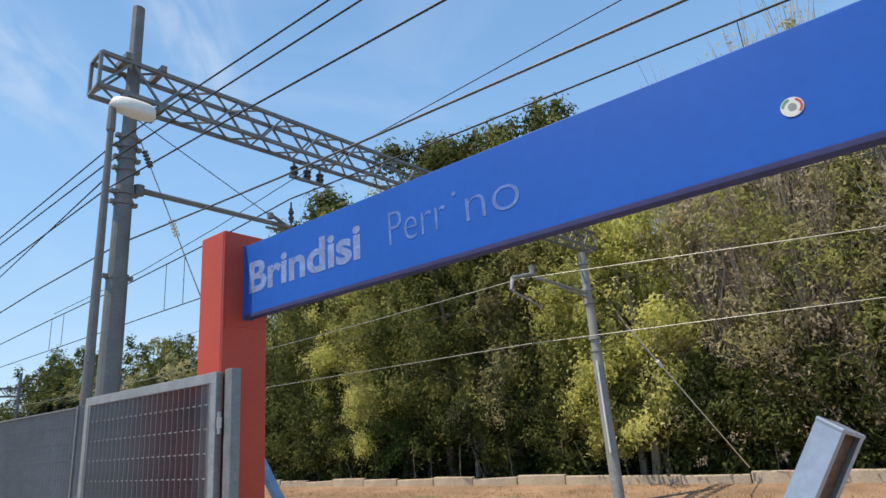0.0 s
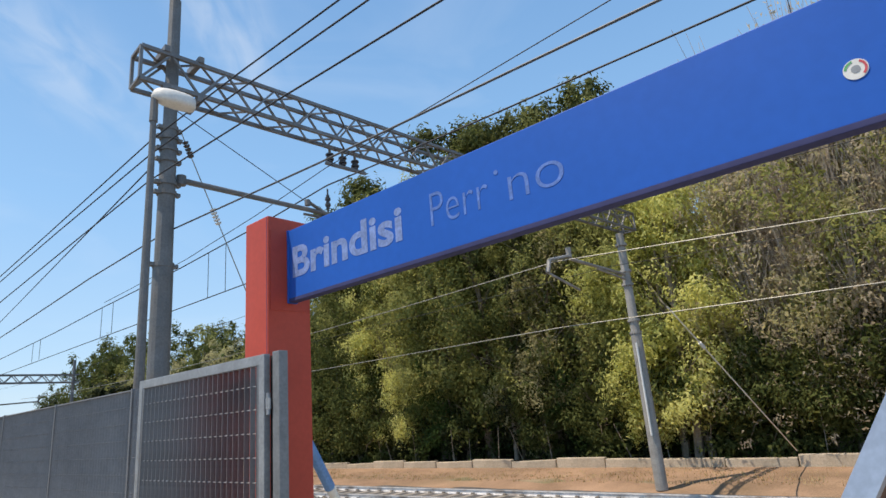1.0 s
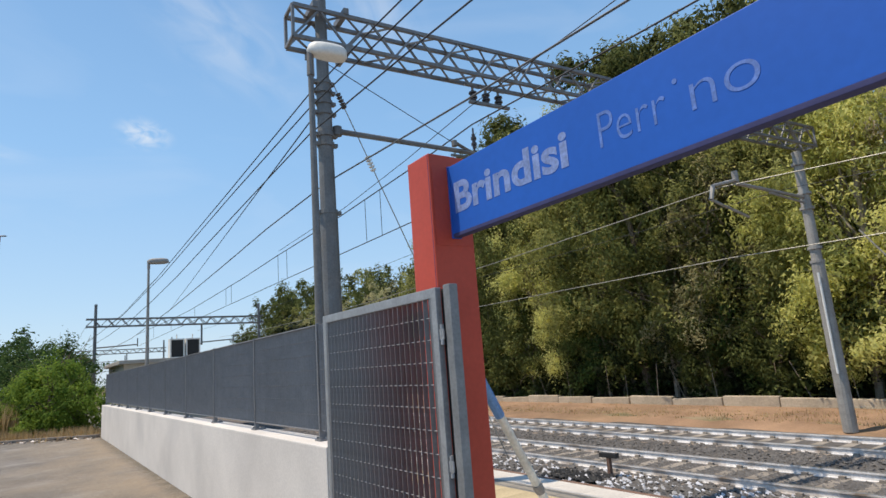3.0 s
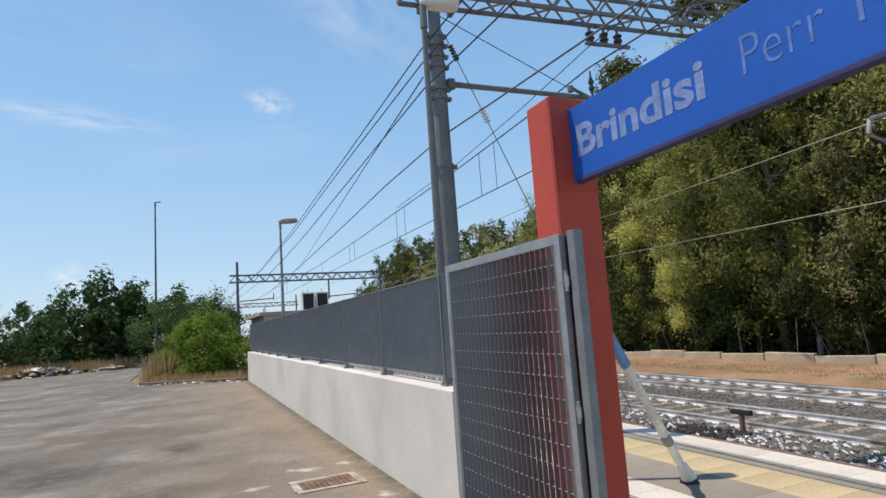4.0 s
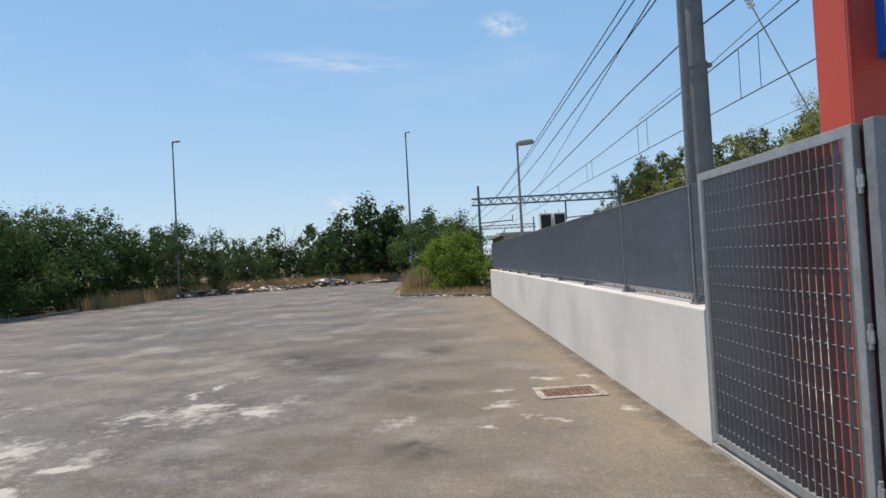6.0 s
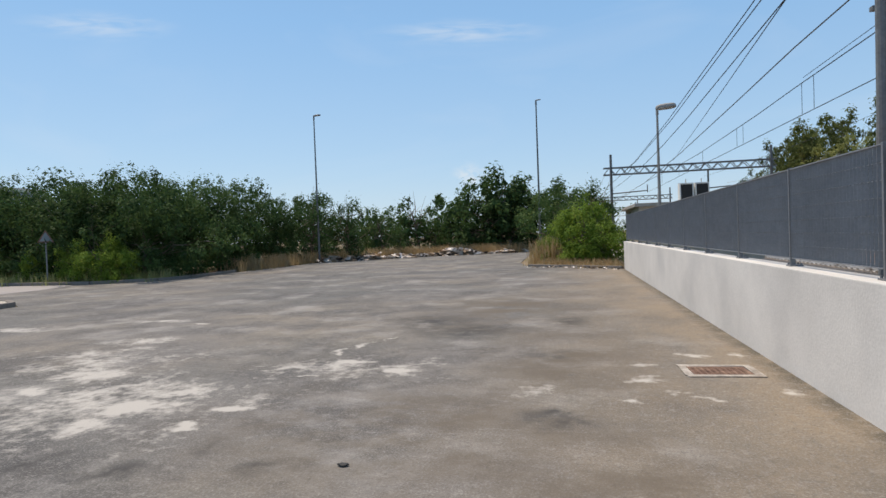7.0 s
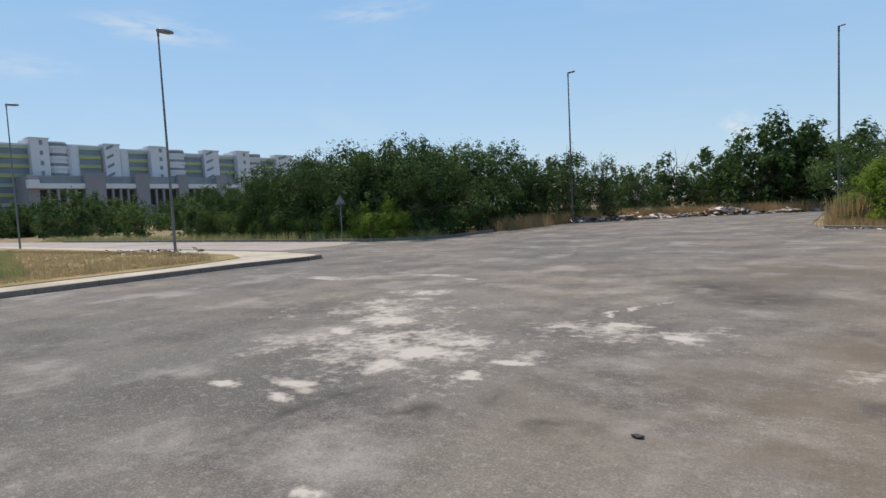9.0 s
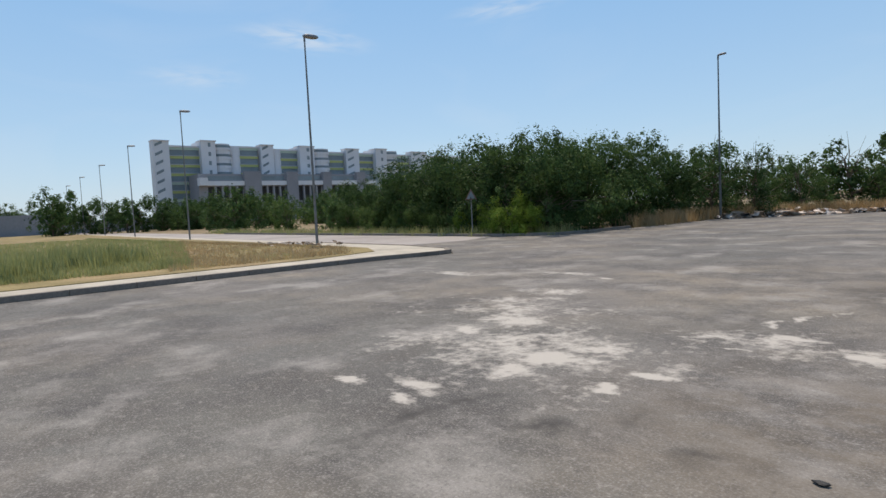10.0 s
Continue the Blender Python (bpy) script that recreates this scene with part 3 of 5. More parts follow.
FENCE_X = 2.02
POST_Y = [4.86 + 1.86 * i for i in range(11)]


def grating(bm, y0, y1, z0, z1, x, depth=0.026, pitch=0.062, rod=0.132):
    """Pressed steel grating: upright flat bars and round cross rods."""
    n = int(round((y1 - y0) / pitch))
    for i in range(n + 1):
        y = y0 + (y1 - y0) * i / n
        box(bm, x - depth / 2, x + depth / 2, y - 0.0012, y + 0.0012, z0, z1)
    k = int(round((z1 - z0) / rod))
    for j in range(k + 1):
        z = z0 + (z1 - z0) * j / k
        box(bm, x - 0.002, x + 0.006, y0, y1, z - 0.002, z + 0.002)


fence = thing("fence", "dark grey steel grating fence standing on the low wall", "fence")
bm = B()
box(bm, FENCE_X - 0.042, FENCE_X + 0.01, -0.013, 0.013, 1.045, 2.062, 0.003)
box(bm, FENCE_X - 0.06, FENCE_X + 0.07, -0.06, 0.06, 1.045, 1.06)
for sx in (-0.04, 0.05):
    tube(bm, (FENCE_X + sx, 0.045, 1.055), (FENCE_X + sx, 0.045, 1.08), 0.01, n=6)
    tube(bm, (FENCE_X + sx, -0.045, 1.055), (FENCE_X + sx, -0.045, 1.08), 0.01, n=6)
p0 = part("post", bm, M_POST, fence)
p0.location.y = POST_Y[0]
for y in POST_Y[1:]:
    o = p0.copy()
    scene.collection.objects.link(o)
    o.location.y = y
bm = B()
grating(bm, 0.0, 1.80, 1.13, 2.05, FENCE_X - 0.02)
box(bm, FENCE_X - 0.035, FENCE_X - 0.005, 0, 1.80, 2.045, 2.055)
box(bm, FENCE_X - 0.035, FENCE_X - 0.005, 0, 1.80, 1.125, 1.135)
g0 = tagged(part("grating_panel", bm, M_FENCE, fence), kind="stuff")
g0.location.y = POST_Y[0] + 0.03
for y in POST_Y[1:-1]:
    o = g0.copy()
    scene.collection.objects.link(o)
    o.location.y = y + 0.03
bm = B()
grating(bm, 4.44, 4.83, 1.13, 2.05, FENCE_X - 0.02, 0.018)
tagged(part("grating_panel", bm, M_FENCE, fence), kind="stuff")

# ---- gate ----
gate = thing("gate_leaf", "galvanised steel gate leaf with upright grating bars", "gate", (1.87, 2.705, 0))
for y0, y1 in ((0.008, 0.062), (1.635, 1.69)):
    bm = B()
    box(bm, -0.02, 0.02, y0, y1, 0.06, 2.08, 0.004)
    part("stile", bm, M_GALV, gate)
for z0, z1 in ((2.02, 2.08), (0.06, 0.12)):
    bm = B()
    box(bm, -0.019, 0.019, 0.062, 1.635, z0, z1, 0.004)
    part("rail", bm, M_GALV, gate)
bm = B()
box(bm, -0.017, 0.017, -0.002, 0.002, 0.12, 2.02)
b0 = part("upright_bar", bm, M_BAR, gate)
b0.location.y = 0.062 + 0.031
for i in range(1, 25):
    o = b0.copy()
    scene.collection.objects.link(o)
    o.location.y = 0.062 + 0.031 + 0.063 * i
bm = B()
tube(bm, (0.0, 0.062, 0), (0.0, 1.635, 0), 0.0035, n=6)
r0 = part("cross_rod", bm, M_GALV, gate)
r0.location.z = 0.19
for i in range(1, 14):
    o = r0.copy()
    scene.collection.objects.link(o)
    o.location.z = 0.19 + 0.132 * i
for y in (0.075, 1.622):
    bm = B()
    box(bm, -0.016, 0.016, y - 0.012, y + 0.012, 0.12, 2.02)
    part("edge_bar", bm, M_BAR, gate)
for z in (0.32, 1.06, 1.80):
    bm = B()
    tube(bm, (-0.004, -0.012, z - 0.06), (-0.004, -0.012, z + 0.06), 0.012, n=10)
    box(bm, -0.012, -0.002, -0.036, 0.012, z - 0.03, z + 0.03, 0.002)
    part("hinge", bm, M_GALV, gate, "galvanised gate hinge")
bm = B()
box(bm, -0.03, 0.03, -0.02, 1.66, -0.02, 0.03)
tagged(part("gate_sill", bm, M_CONCRETE), "grey concrete sill under the gate", "sill", kind="structure").location = (1.87, 2.74, 0)
bm = B()
box(bm, 1.875, 1.935, 2.60, 2.668, 0.0, 2.088, 0.006)
hp = part("gate_post", bm, M_GATEPOST)
tagged(hp, "galvanised square gate post beside the red pillar", "post")

# added black strip: paints the shade in the slot between post and stile
bm = B()
box(bm, 1.90, 1.92, 2.6685, 2.725, 0.08, 2.07)
part("dark_gap_strip", bm, M_BLACK, hp, "black strip standing in for the shaded gap beside the gate")

# ---- station portal: pillars and name board ----
for y0, y1, nm in ((2.795, 3.055, "red lacquered steel pillar beside the open gate"), (-2.0, -1.73, "red lacquered steel pillar at the far end of the board")):
    bm = B()
    box(bm, 1.93, 2.24, y0, y1, 0.0, 2.962, 0.008)
    pil = part("pillar", bm, M_RED)
    tagged(pil, nm, "pillar", "pillars of the portal")
    bm = B()
    box(bm, 1.945, 2.21, y0 - 0.004 if y0 > 0 else y1, y0 if y0 > 0 else y1 + 0.004, 2.36, 2.87)
    part("bracket_plate", bm, M_RED, pil)
    bm = B()
    box(bm, 1.9285, 1.9295, y0 + 0.012, y0 + 0.016, 0.01, 2.955)
    part("seam", bm, M_SIGNEDGE, pil)
sign = thing("station_sign", "long blue station name board with faded lettering", "sign", (2.07, 0, 0))
bm = B()
box(bm, 0.0, 0.052, -1.73, 2.785, 2.43, 2.878, 0.004)
part("panel", bm, M_BLUE, sign)
bm = B()
box(bm, -0.004, 0.056, -1.73, 2.785, 2.409, 2.432, 0.003)
part("lower_rim", bm, M_SIGNEDGE, sign, "dark lower rim of the board")
bm = B()
box(bm, -0.006, 0.062, 2.775, 2.797, 2.405, 2.882, 0.003)
part("end_rim", bm, M_BLUE, sign)


def lettering(text, y0, y1, z, cap, offset, mat, label=""):
    """Flat letters on the board from y0 to y1, capitals of the height cap."""
    cu = bpy.data.curves.new("lettering", "FONT")
    cu.body = text
    cu.extrude = 0.001
    cu.offset = offset
    tmp = new("lettering", cu)
    me = bpy.data.meshes.new_from_object(tmp.evaluated_get(bpy.context.evaluated_depsgraph_get()))
    bpy.data.objects.remove(tmp)
    xs = [v.co.x for v in me.vertices]
    w = max(xs) - min(xs)
    sx, sy = (y0 - y1) / w, cap / 0.729
    for v in me.vertices:
        x, y, zz = (v.co.x - min(xs)) * sx, v.co.y * sy, v.co.z
        v.co = (-0.0012 - zz * 0.4, y0 - x, z + y)
    me.materials.clear()
    me.materials.append(mat)
    me.flip_normals()
    ob = new("lettering", me)
    ob.parent = sign
    return tagged(ob, label) if label else ob


lettering("Brindisi", 2.735, 1.755, 2.565, 0.195, 0.03, M_LETTER, "pale bold letters")
lettering("Perr", 1.55, 1.185, 2.573, 0.19, -0.013, M_THIN, "thin faded letters")
lettering("no", 1.07, 0.785, 2.565, 0.19, -0.013, M_THIN, "thin faded letters")
bm = B()
tube(bm, (-0.002, 1.13, 2.725), (0.0, 1.13, 2.725), 0.012, n=12)
part("lettering", bm, M_THIN, sign, "dot of a lost letter")
bm = B()
tube(bm, (-0.003, -0.255, 2.60), (0.0, -0.255, 2.60), 0.034, n=28)
st = part("sticker", bm, M_WHITE, sign, "round white sticker")
for a0, a1, mt in ((100, 170, M_GREEN), (-50, 60, M_REDPRINT)):
    bm = B()
    pts = []
    for k in range(9):
        a = radians(a0 + (a1 - a0) * k / 8)
        pts.append((bm.verts.new((-0.0042, -0.255 - 0.031 * math.cos(a), 2.60 + 0.031 * math.sin(a))), bm.verts.new((-0.0042, -0.255 - 0.024 * math.cos(a), 2.60 + 0.024 * math.sin(a)))))
    for k in range(8):
        bm.faces.new((pts[k][0], pts[k + 1][0], pts[k + 1][1], pts[k][1]))
    part("print", bm, mt, st)
bm = B()
tube(bm, (-0.0042, -0.255, 2.60), (-0.003, -0.255, 2.60), 0.013, n=10)
part("print", bm, M_GALV, st)

# leaning steel channel at the near side of the entrance, open towards the platform's end
M_ZINC = material("smooth_zinc", (0.4, 0.44, 0.5), 0.32, metal=0.6, scale=5, vary=0.1, fine=40, bump=0.03)
lean = thing("steel_channel", "smooth galvanised steel channel leaning at the entrance", "post")
bm = B()
for x0, x1, y0, y1 in ((-0.04, -0.037, -0.04, 0.04), (0.037, 0.04, -0.04, 0.04), (-0.037, 0.037, 0.037, 0.04), (-0.037, -0.027, -0.04, -0.037), (0.027, 0.037, -0.04, -0.037)):
    box(bm, x0, x1, y0, y1, 0.0, 1.878)
part("channel", bm, M_ZINC, lean)
bm = B()
box(bm, -0.042, 0.042, -0.042, 0.042, 1.874, 1.886, 0.004)
part("cap", bm, M_ZINC, lean, "pressed end cap")
# added brown core: its dark colour stands for shade in the open channel
bm = B()
box(bm, -0.036, 0.036, -0.02, 0.036, 0.02, 1.872)
part("filling", bm, M_RUST, lean, "dull brown infill that stands in for the channel's shaded hollow")
lean.matrix_basis = pose(1.9, 0.81, 0.0, 31.5, 0, 0) @ Matrix.Rotation(radians(-34), 4, "Z")

# strut on the platform
strut = thing("strut", "cream strut wrapped in blue film leaning on the platform", "strut", (0, 0, 0))
top, foot = Vector((2.55, 3.42, 1.72)), Vector((4.06, 4.19, 0.03))
mid = foot.lerp(top, 0.68)
bm = B()
tube(bm, foot, mid, 0.04, 0.036, 12)
part("pole", bm, M_STRUT, strut)
bm = B()
tube(bm, mid, top, 0.042, 0.04, 12)
part("film_wrap", bm, M_STRUTBLUE, strut, "wrinkled blue film")
bm = B()
tube(bm, foot.lerp(top, 0.24), foot.lerp(top, 0.29), 0.047, 0.047, 12)
part("collar", bm, M_PALEPOLE, strut)
bm = B()
tube(bm, (4.06, 4.19, 0.003), (4.06, 4.19, 0.045), 0.085, 0.075, 16)
part("foot", bm, M_BLACK, strut, "black rubber foot")
bm = B()
tube(bm, (4.06, 4.19, 0.04), foot.lerp(top, 0.11), 0.072, 0.045, 14)
part("foot_sleeve", bm, M_WHITE, strut, "white plastic sleeve")

# manhole
rng = np.random.default_rng(5)
hole = thing("manhole", "rusty manhole cover in a chipped pale mortar frame", "manhole", (1.2, 6.43, 0.0), turn=2)
hole.scale = (0.9, 0.86, 1)
bm = B()
for x0, x1, y0, y1 in ((-0.40, 0.40, -0.30, -0.22), (-0.40, 0.40, 0.22, 0.30), (-0.40, -0.32, -0.22, 0.22), (0.32, 0.40, -0.22, 0.22)):
    box(bm, x0, x1, y0, y1, -0.02, 0.012, 0.004)
for v in bm.verts:
    v.co += Vector((rng.normal(0, 0.009), rng.normal(0, 0.009), 0))
part("frame", bm, M_CHIPPED, hole, "chipped pale mortar frame")
bm = B()
box(bm, -0.315, 0.315, -0.215, 0.215, -0.02, 0.006, 0.004)
for i in range(9):
    for j in range(6):
        box(bm, -0.28 + i * 0.063, -0.245 + i * 0.063, -0.18 + j * 0.062, -0.15 + j * 0.062, 0.006, 0.010)
part("cover", bm, M_RUST, hole)

# ---- tracks ----
RAIL_Z = -0.70
for tx, nm in ((10.65, "railway track with whitewashed rails on pale sleepers"), (14.3, "second railway track with whitewashed rails")):
    track = thing("railway_track", nm, "railway track", (tx, 0, 0), "railway tracks")
    for s in (-0.75, 0.75):
        bm = B()
        box(bm, s - 0.055, s + 0.055, -40, 220, RAIL_Z - 0.15, RAIL_Z - 0.135)
        box(bm, s - 0.012, s + 0.012, -40, 220, RAIL_Z - 0.135, RAIL_Z - 0.035)
        box(bm, s - 0.034, s + 0.034, -40, 220, RAIL_Z - 0.035, RAIL_Z - 0.004, 0.003)
        rl = part("rail", bm, M_RAILSIDE, track)
        bm = B()
        box(bm, s - 0.032, s + 0.032, -40, 220, RAIL_Z - 0.004, RAIL_Z)
        part("railhead", bm, M_RAIL, rl, "polished running surface")
    bm = B()
    box(bm, -1.2, 1.2, -0.12, 0.12, RAIL_Z - 0.24, RAIL_Z - 0.135, 0.02)
    for s in (-0.75, 0.75):
        for d in (-0.11, 0.11):
            box(bm, s + d - 0.035, s + d + 0.035, -0.05, 0.05, RAIL_Z - 0.135, RAIL_Z - 0.085)
    s0 = part("sleeper", bm, M_SLEEPER, track)
    s0.location.y = -6
    for i in range(1, 90):
        o = s0.copy()
        scene.collection.objects.link(o)
        o.location.y = -6 + 0.6 * i
# loose ballast stones
rng = np.random.default_rng(5)


def stones(name, boxes, count, mat, size, label, category):
    base = np.array([(1, 0, 0), (-1, 0, 0), (0, 1, 0), (0, -1, 0), (0, 0, 1), (0, 0, -1)], float)
    tri = [(0, 2, 4), (2, 1, 4), (1, 3, 4), (3, 0, 4), (2, 0, 5), (1, 2, 5), (3, 1, 5), (0, 3, 5)]
    vs, fs = [], []
    for k in range(count):
        x0, x1, y0, y1, z = boxes[k % len(boxes)]
        p = np.array((rng.uniform(x0, x1), y0 + (y1 - y0) * rng.random() ** 1.5, z))
        s = size * rng.uniform(0.6, 1.5)
        v = base * (s * rng.uniform(0.6, 1.3, (6, 1)))
        a = rng.uniform(0, 6.28)
        v = v @ np.array(((math.cos(a), -math.sin(a), 0.3), (math.sin(a), math.cos(a), 0.2), (-0.2, 0.3, 0.75)))
        n = len(vs)
        vs.extend(map(tuple, v + p))
        fs.extend((n + i, n + j, n + l) for i, j, l in tri)
    return tagged(raw(name, vs, fs, mat), label, category, kind="stuff")


stones("ballast_stones", [(5.7, 9.8, 1, 26, -0.84), (11.5, 13.4, 1, 30, -0.84), (10.0, 11.3, 1, 24, -0.86), (5.7, 9.8, 1, 14, -0.83)], 22000, M_STONE, 0.045, "grey ballast stones", "ballast")
stones("white_ballast_stones", [(6.3, 9.7, 2, 18, -0.82), (6.0, 8.0, 2, 12, -0.82)], 3600, M_WHITESTONE, 0.045, "whitewashed ballast stones", "ballast")

stones("dark_ballast_stones", [(8.6, 9.3, 8.0, 9.3, -0.80), (7.6, 8.3, 4.6, 6.0, -0.80)], 420, M_BLACK, 0.05, "oil-blackened ballast stones", "ballast")

# trackside marker
mk = thing("track_marker", "rusty T-shaped marker beside the track", "marker", (9.3, 8.1, -0.85))
bm = B()
box(bm, -0.04, 0.04, -0.03, 0.03, 0, 0.42)
part("stem", bm, M_RUST, mk)
bm = B()
box(bm, -0.05, 0.05, -0.22, 0.2, 0.38, 0.47, 0.01)
part("head", bm, M_BLACK, mk)

# kerb wall of the wood: separate blocks
low = thing("low_wall", "low weathered concrete kerb wall along the wood", "low wall", (20.0, 0, 0))
bm = B()
box(bm, -0.1, 0.12, 0.01, 1.98, -0.75, -0.34, 0.03)
k0 = part("block", bm, M_OLDWALL, low)
k0.location = (0, -8, 0)
for i in range(1, 40):
    o = k0.copy()
    scene.collection.objects.link(o)
    o.location = (rng.uniform(-0.03, 0.03), -8 + 2.0 * i, rng.uniform(-0.07, 0.02))
    o.rotation_euler.x = rng.uniform(-0.03, 0.03)
    o.rotation_euler.z = rng.uniform(-0.03, 0.03)

# ---- catenary masts, truss, lamps and wires ----
MX, MY = 3.37, 7.6


def ring(bm, x, y, z, r, h=0.05):
    tube(bm, (x, y, z - h / 2), (x, y, z + h / 2), r, n=14)


mast = thing("catenary_mast", "dark grey tubular catenary mast with clamped fittings", "mast", (MX, MY, 0))
bm = B()
tube(bm, (0, 0, 0), (0, 0, 3.9), 0.145, 0.132, 16)
part("lower_tube", bm, M_MAST, mast, smooth=False)
bm = B()
tube(bm, (0, 0, 3.9), (0, 0, 6.0), 0.118, 0.108, 16)
part("middle_tube", bm, M_MAST, mast)
bm = B()
tube(bm, (0, 0, 6.0), (0, 0, 8.15), 0.094, 0.084, 16)
part("upper_tube", bm, M_MAST, mast)
for z, r in ((3.9, 0.142), (4.95, 0.132), (5.1, 0.132), (5.45, 0.128), (5.62, 0.128), (5.8, 0.132), (5.95, 0.122)):
    bm = B()
    ring(bm, 0, 0, z, r, 0.06)
    box(bm, -r - 0.05, -r + 0.02, -0.04, 0.04, z - 0.025, z + 0.025)
    box(bm, r - 0.02, r + 0.05, -0.04, 0.04, z - 0.025, z + 0.025)
    part("clamp", bm, M_MAST, mast)

# truss from mast to the pole across the tracks
P2 = Vector((16.3, 6.6, -0.85))
TB, TT, TW = 6.53, 7.05, 0.19
truss_dir = (Vector((P2.x, P2.y, 0)) - Vector((MX, MY, 0))).normalized()
side = Vector((-truss_dir.y, truss_dir.x, 0))
start = Vector((MX, MY, 0)) - truss_dir * 0.5
length = (Vector((P2.x, P2.y, 0)) - start).length + 0.7
truss = thing("truss_beam", "grey steel lattice beam spanning the tracks", "truss", (0, 0, 0))
corner = lambda d, s, z: start + truss_dir * d + side * s * TW + Vector((0, 0, z))
for s in (-1, 1):
    for z in (TB, TT):
        bm = B()
        strip(bm, corner(0, s, z), corner(length, s, z), 0.058, 0.058)
        part("chord", bm, M_TRUSS, truss)
n = 17
for i in range(n):
    d0, d1 = length * i / n, length * (i + 1) / n
    dm = (d0 + d1) / 2
    bm = B()
    for s in (-1, 1):
        strip(bm, corner(d0, s, TB), corner(dm, s, TT), 0.032, 0.032)
        strip(bm, corner(dm, s, TT), corner(d1, s, TB), 0.032, 0.032)
    for z in (TB, TT):
        strip(bm, corner(d0, -1, z), corner(dm, 1, z), 0.026, 0.026)
        strip(bm, corner(dm, 1, z), corner(d1, -1, z), 0.026, 0.026)
    part("lacing", bm, M_TRUSS, truss)
bm = B()
for d in (0, length):
    for s in (-1, 1):
        strip(bm, corner(d, s, TB), corner(d, s, TT), 0.042, 0.042)
    for z in (TB, TT):
        strip(bm, corner(d, -1, z), corner(d, 1, z), 0.042, 0.042)
part("end_frame", bm, M_TRUSS, truss)
bm = B()
for d in (0.34, 0.84):
    for z in (TB - 0.07, TT + 0.07):
        strip(bm, corner(d, -1.25, z), corner(d, 1.25, z), 0.08, 0.1)
part("saddle", bm, M_TRUSS, truss)
# hanging insulator sets under the beam
for d, h in ((3.34, 0.0), (3.62, 0.0), (3.9, 0.0)):
    st = thing("hanging_insulator", "dark ribbed insulator hung under the lattice beam", "insulator", tuple(corner(d, 0.6, TB)), "insulators under the beam")
    bm = B()
    tube(bm, (0, 0, -0.04), (0, 0, -0.2), 0.025, n=8)
    strip(bm, (-0.16, 0, -0.05), (0.16, 0, -0.05), 0.05, 0.06)
    part("hanger", bm, M_TRUSS, st)
    bm = B()
    for k in range(4):
        ring(bm, 0, 0, -0.2 - 0.045 * k, 0.075 - 0.02 * (k % 2), 0.03)
    part("insulator_body", bm, M_INS, st)
    bm = B()
    strip(bm, (-0.1, 0, -0.38), (0.2, -0.05, -0.4), 0.06, 0.05)
    part("clamp", bm, M_TRUSS, st)

# side arm of the mast
arm = thing("side_arm", "grey tubular bracket arm carrying an upright insulator", "bracket", (0, 0, 0))
a0, a1 = Vector((MX + 0.14, MY - 0.02, 5.19)), Vector((6.2, MY, 5.22))
bm = B()
tube(bm, a0, a1, 0.045, 0.04, 10)
part("arm", bm, M_MAST, arm)
bm = B()
tube(bm, a1 + Vector((-0.45, 0, 0.16)), a1 + Vector((0.12, 0, -0.06)), 0.03, n=8)
part("fitting", bm, M_MAST, arm)
bm = B()
tube(bm, a1 + Vector((-0.5, 0.0, -0.1)), a1 + Vector((0.12, 0, -0.08)), 0.025, n=8)
part("tie_rod", bm, M_MAST, arm)
bm = B()
ring(bm, a1.x - 0.42, a1.y, a1.z + 0.12, 0.05, 0.1)
part("fitting", bm, M_MAST, arm)
bm = B()
ring(bm, a0.x + 0.05, a0.y, a0.z, 0.07, 0.14)
part("fitting", bm, M_MAST, arm)
bm = B()
for k in range(5):
    ring(bm, a1.x + 0.02, a1.y, a1.z + 0.12 + 0.055 * k, 0.05 if k % 2 else 0.032, 0.045)
tube(bm, a1 + Vector((0.02, 0, -0.05)), a1 + Vector((0.02, 0, 0.48)), 0.016, n=8)
part("insulator_body", bm, M_INS, arm)

# pole across the tracks
pole = thing("catenary_pole", "weathered grey tubular catenary pole across the tracks", "mast", (P2.x, P2.y, -0.8))
bm = B()
tube(bm, (0, 0, 0), (0, 0, 4.2), 0.165, 0.15, 14)
part("lower_tube", bm, M_PALEPOLE, pole)
bm = B()
tube(bm, (0, 0, 4.2), (0, 0, 7.15), 0.13, 0.115, 14)
part("upper_tube", bm, M_PALEPOLE, pole)
for z in (4.2, 4.55, 5.6, 6.0, 6.8):
    bm = B()
    ring(bm, 0, 0, z, 0.17, 0.07)
    part("collar", bm, M_PALEPOLE, pole)
bm = B()
tube(bm, (-0.2, -0.05, 1.4), (-0.2, -0.05, 3.9), 0.03, n=8)
part("cable_pipe", bm, M_WHITE, pole)
arm2 = thing("side_arm", "pale bracket arm with a bent registration tube", "bracket", (0, 0, 0))
bm = B()
tube(bm, (16.2, 6.6, 5.1), (13.0, 6.6, 5.12), 0.045, n=8)
tube(bm, (16.2, 6.6, 4.95), (14.5, 6.6, 5.05), 0.03, n=8)
part("arm", bm, M_PALEPOLE, arm2)
bm = B()
tube(bm, (13.0, 6.6, 5.2), (12.0, 6.6, 4.95), 0.04, n=8)
tube(bm, (12.0, 6.6, 4.95), (11.85, 6.6, 4.62), 0.05, n=8)
tube(bm, (11.85, 6.6, 4.62), (13.3, 6.6, 4.35), 0.03, n=8)
ring(bm, 13.0, 6.6, 5.28, 0.07, 0.25)
part("registration_tube", bm, M_PALEPOLE, arm2)


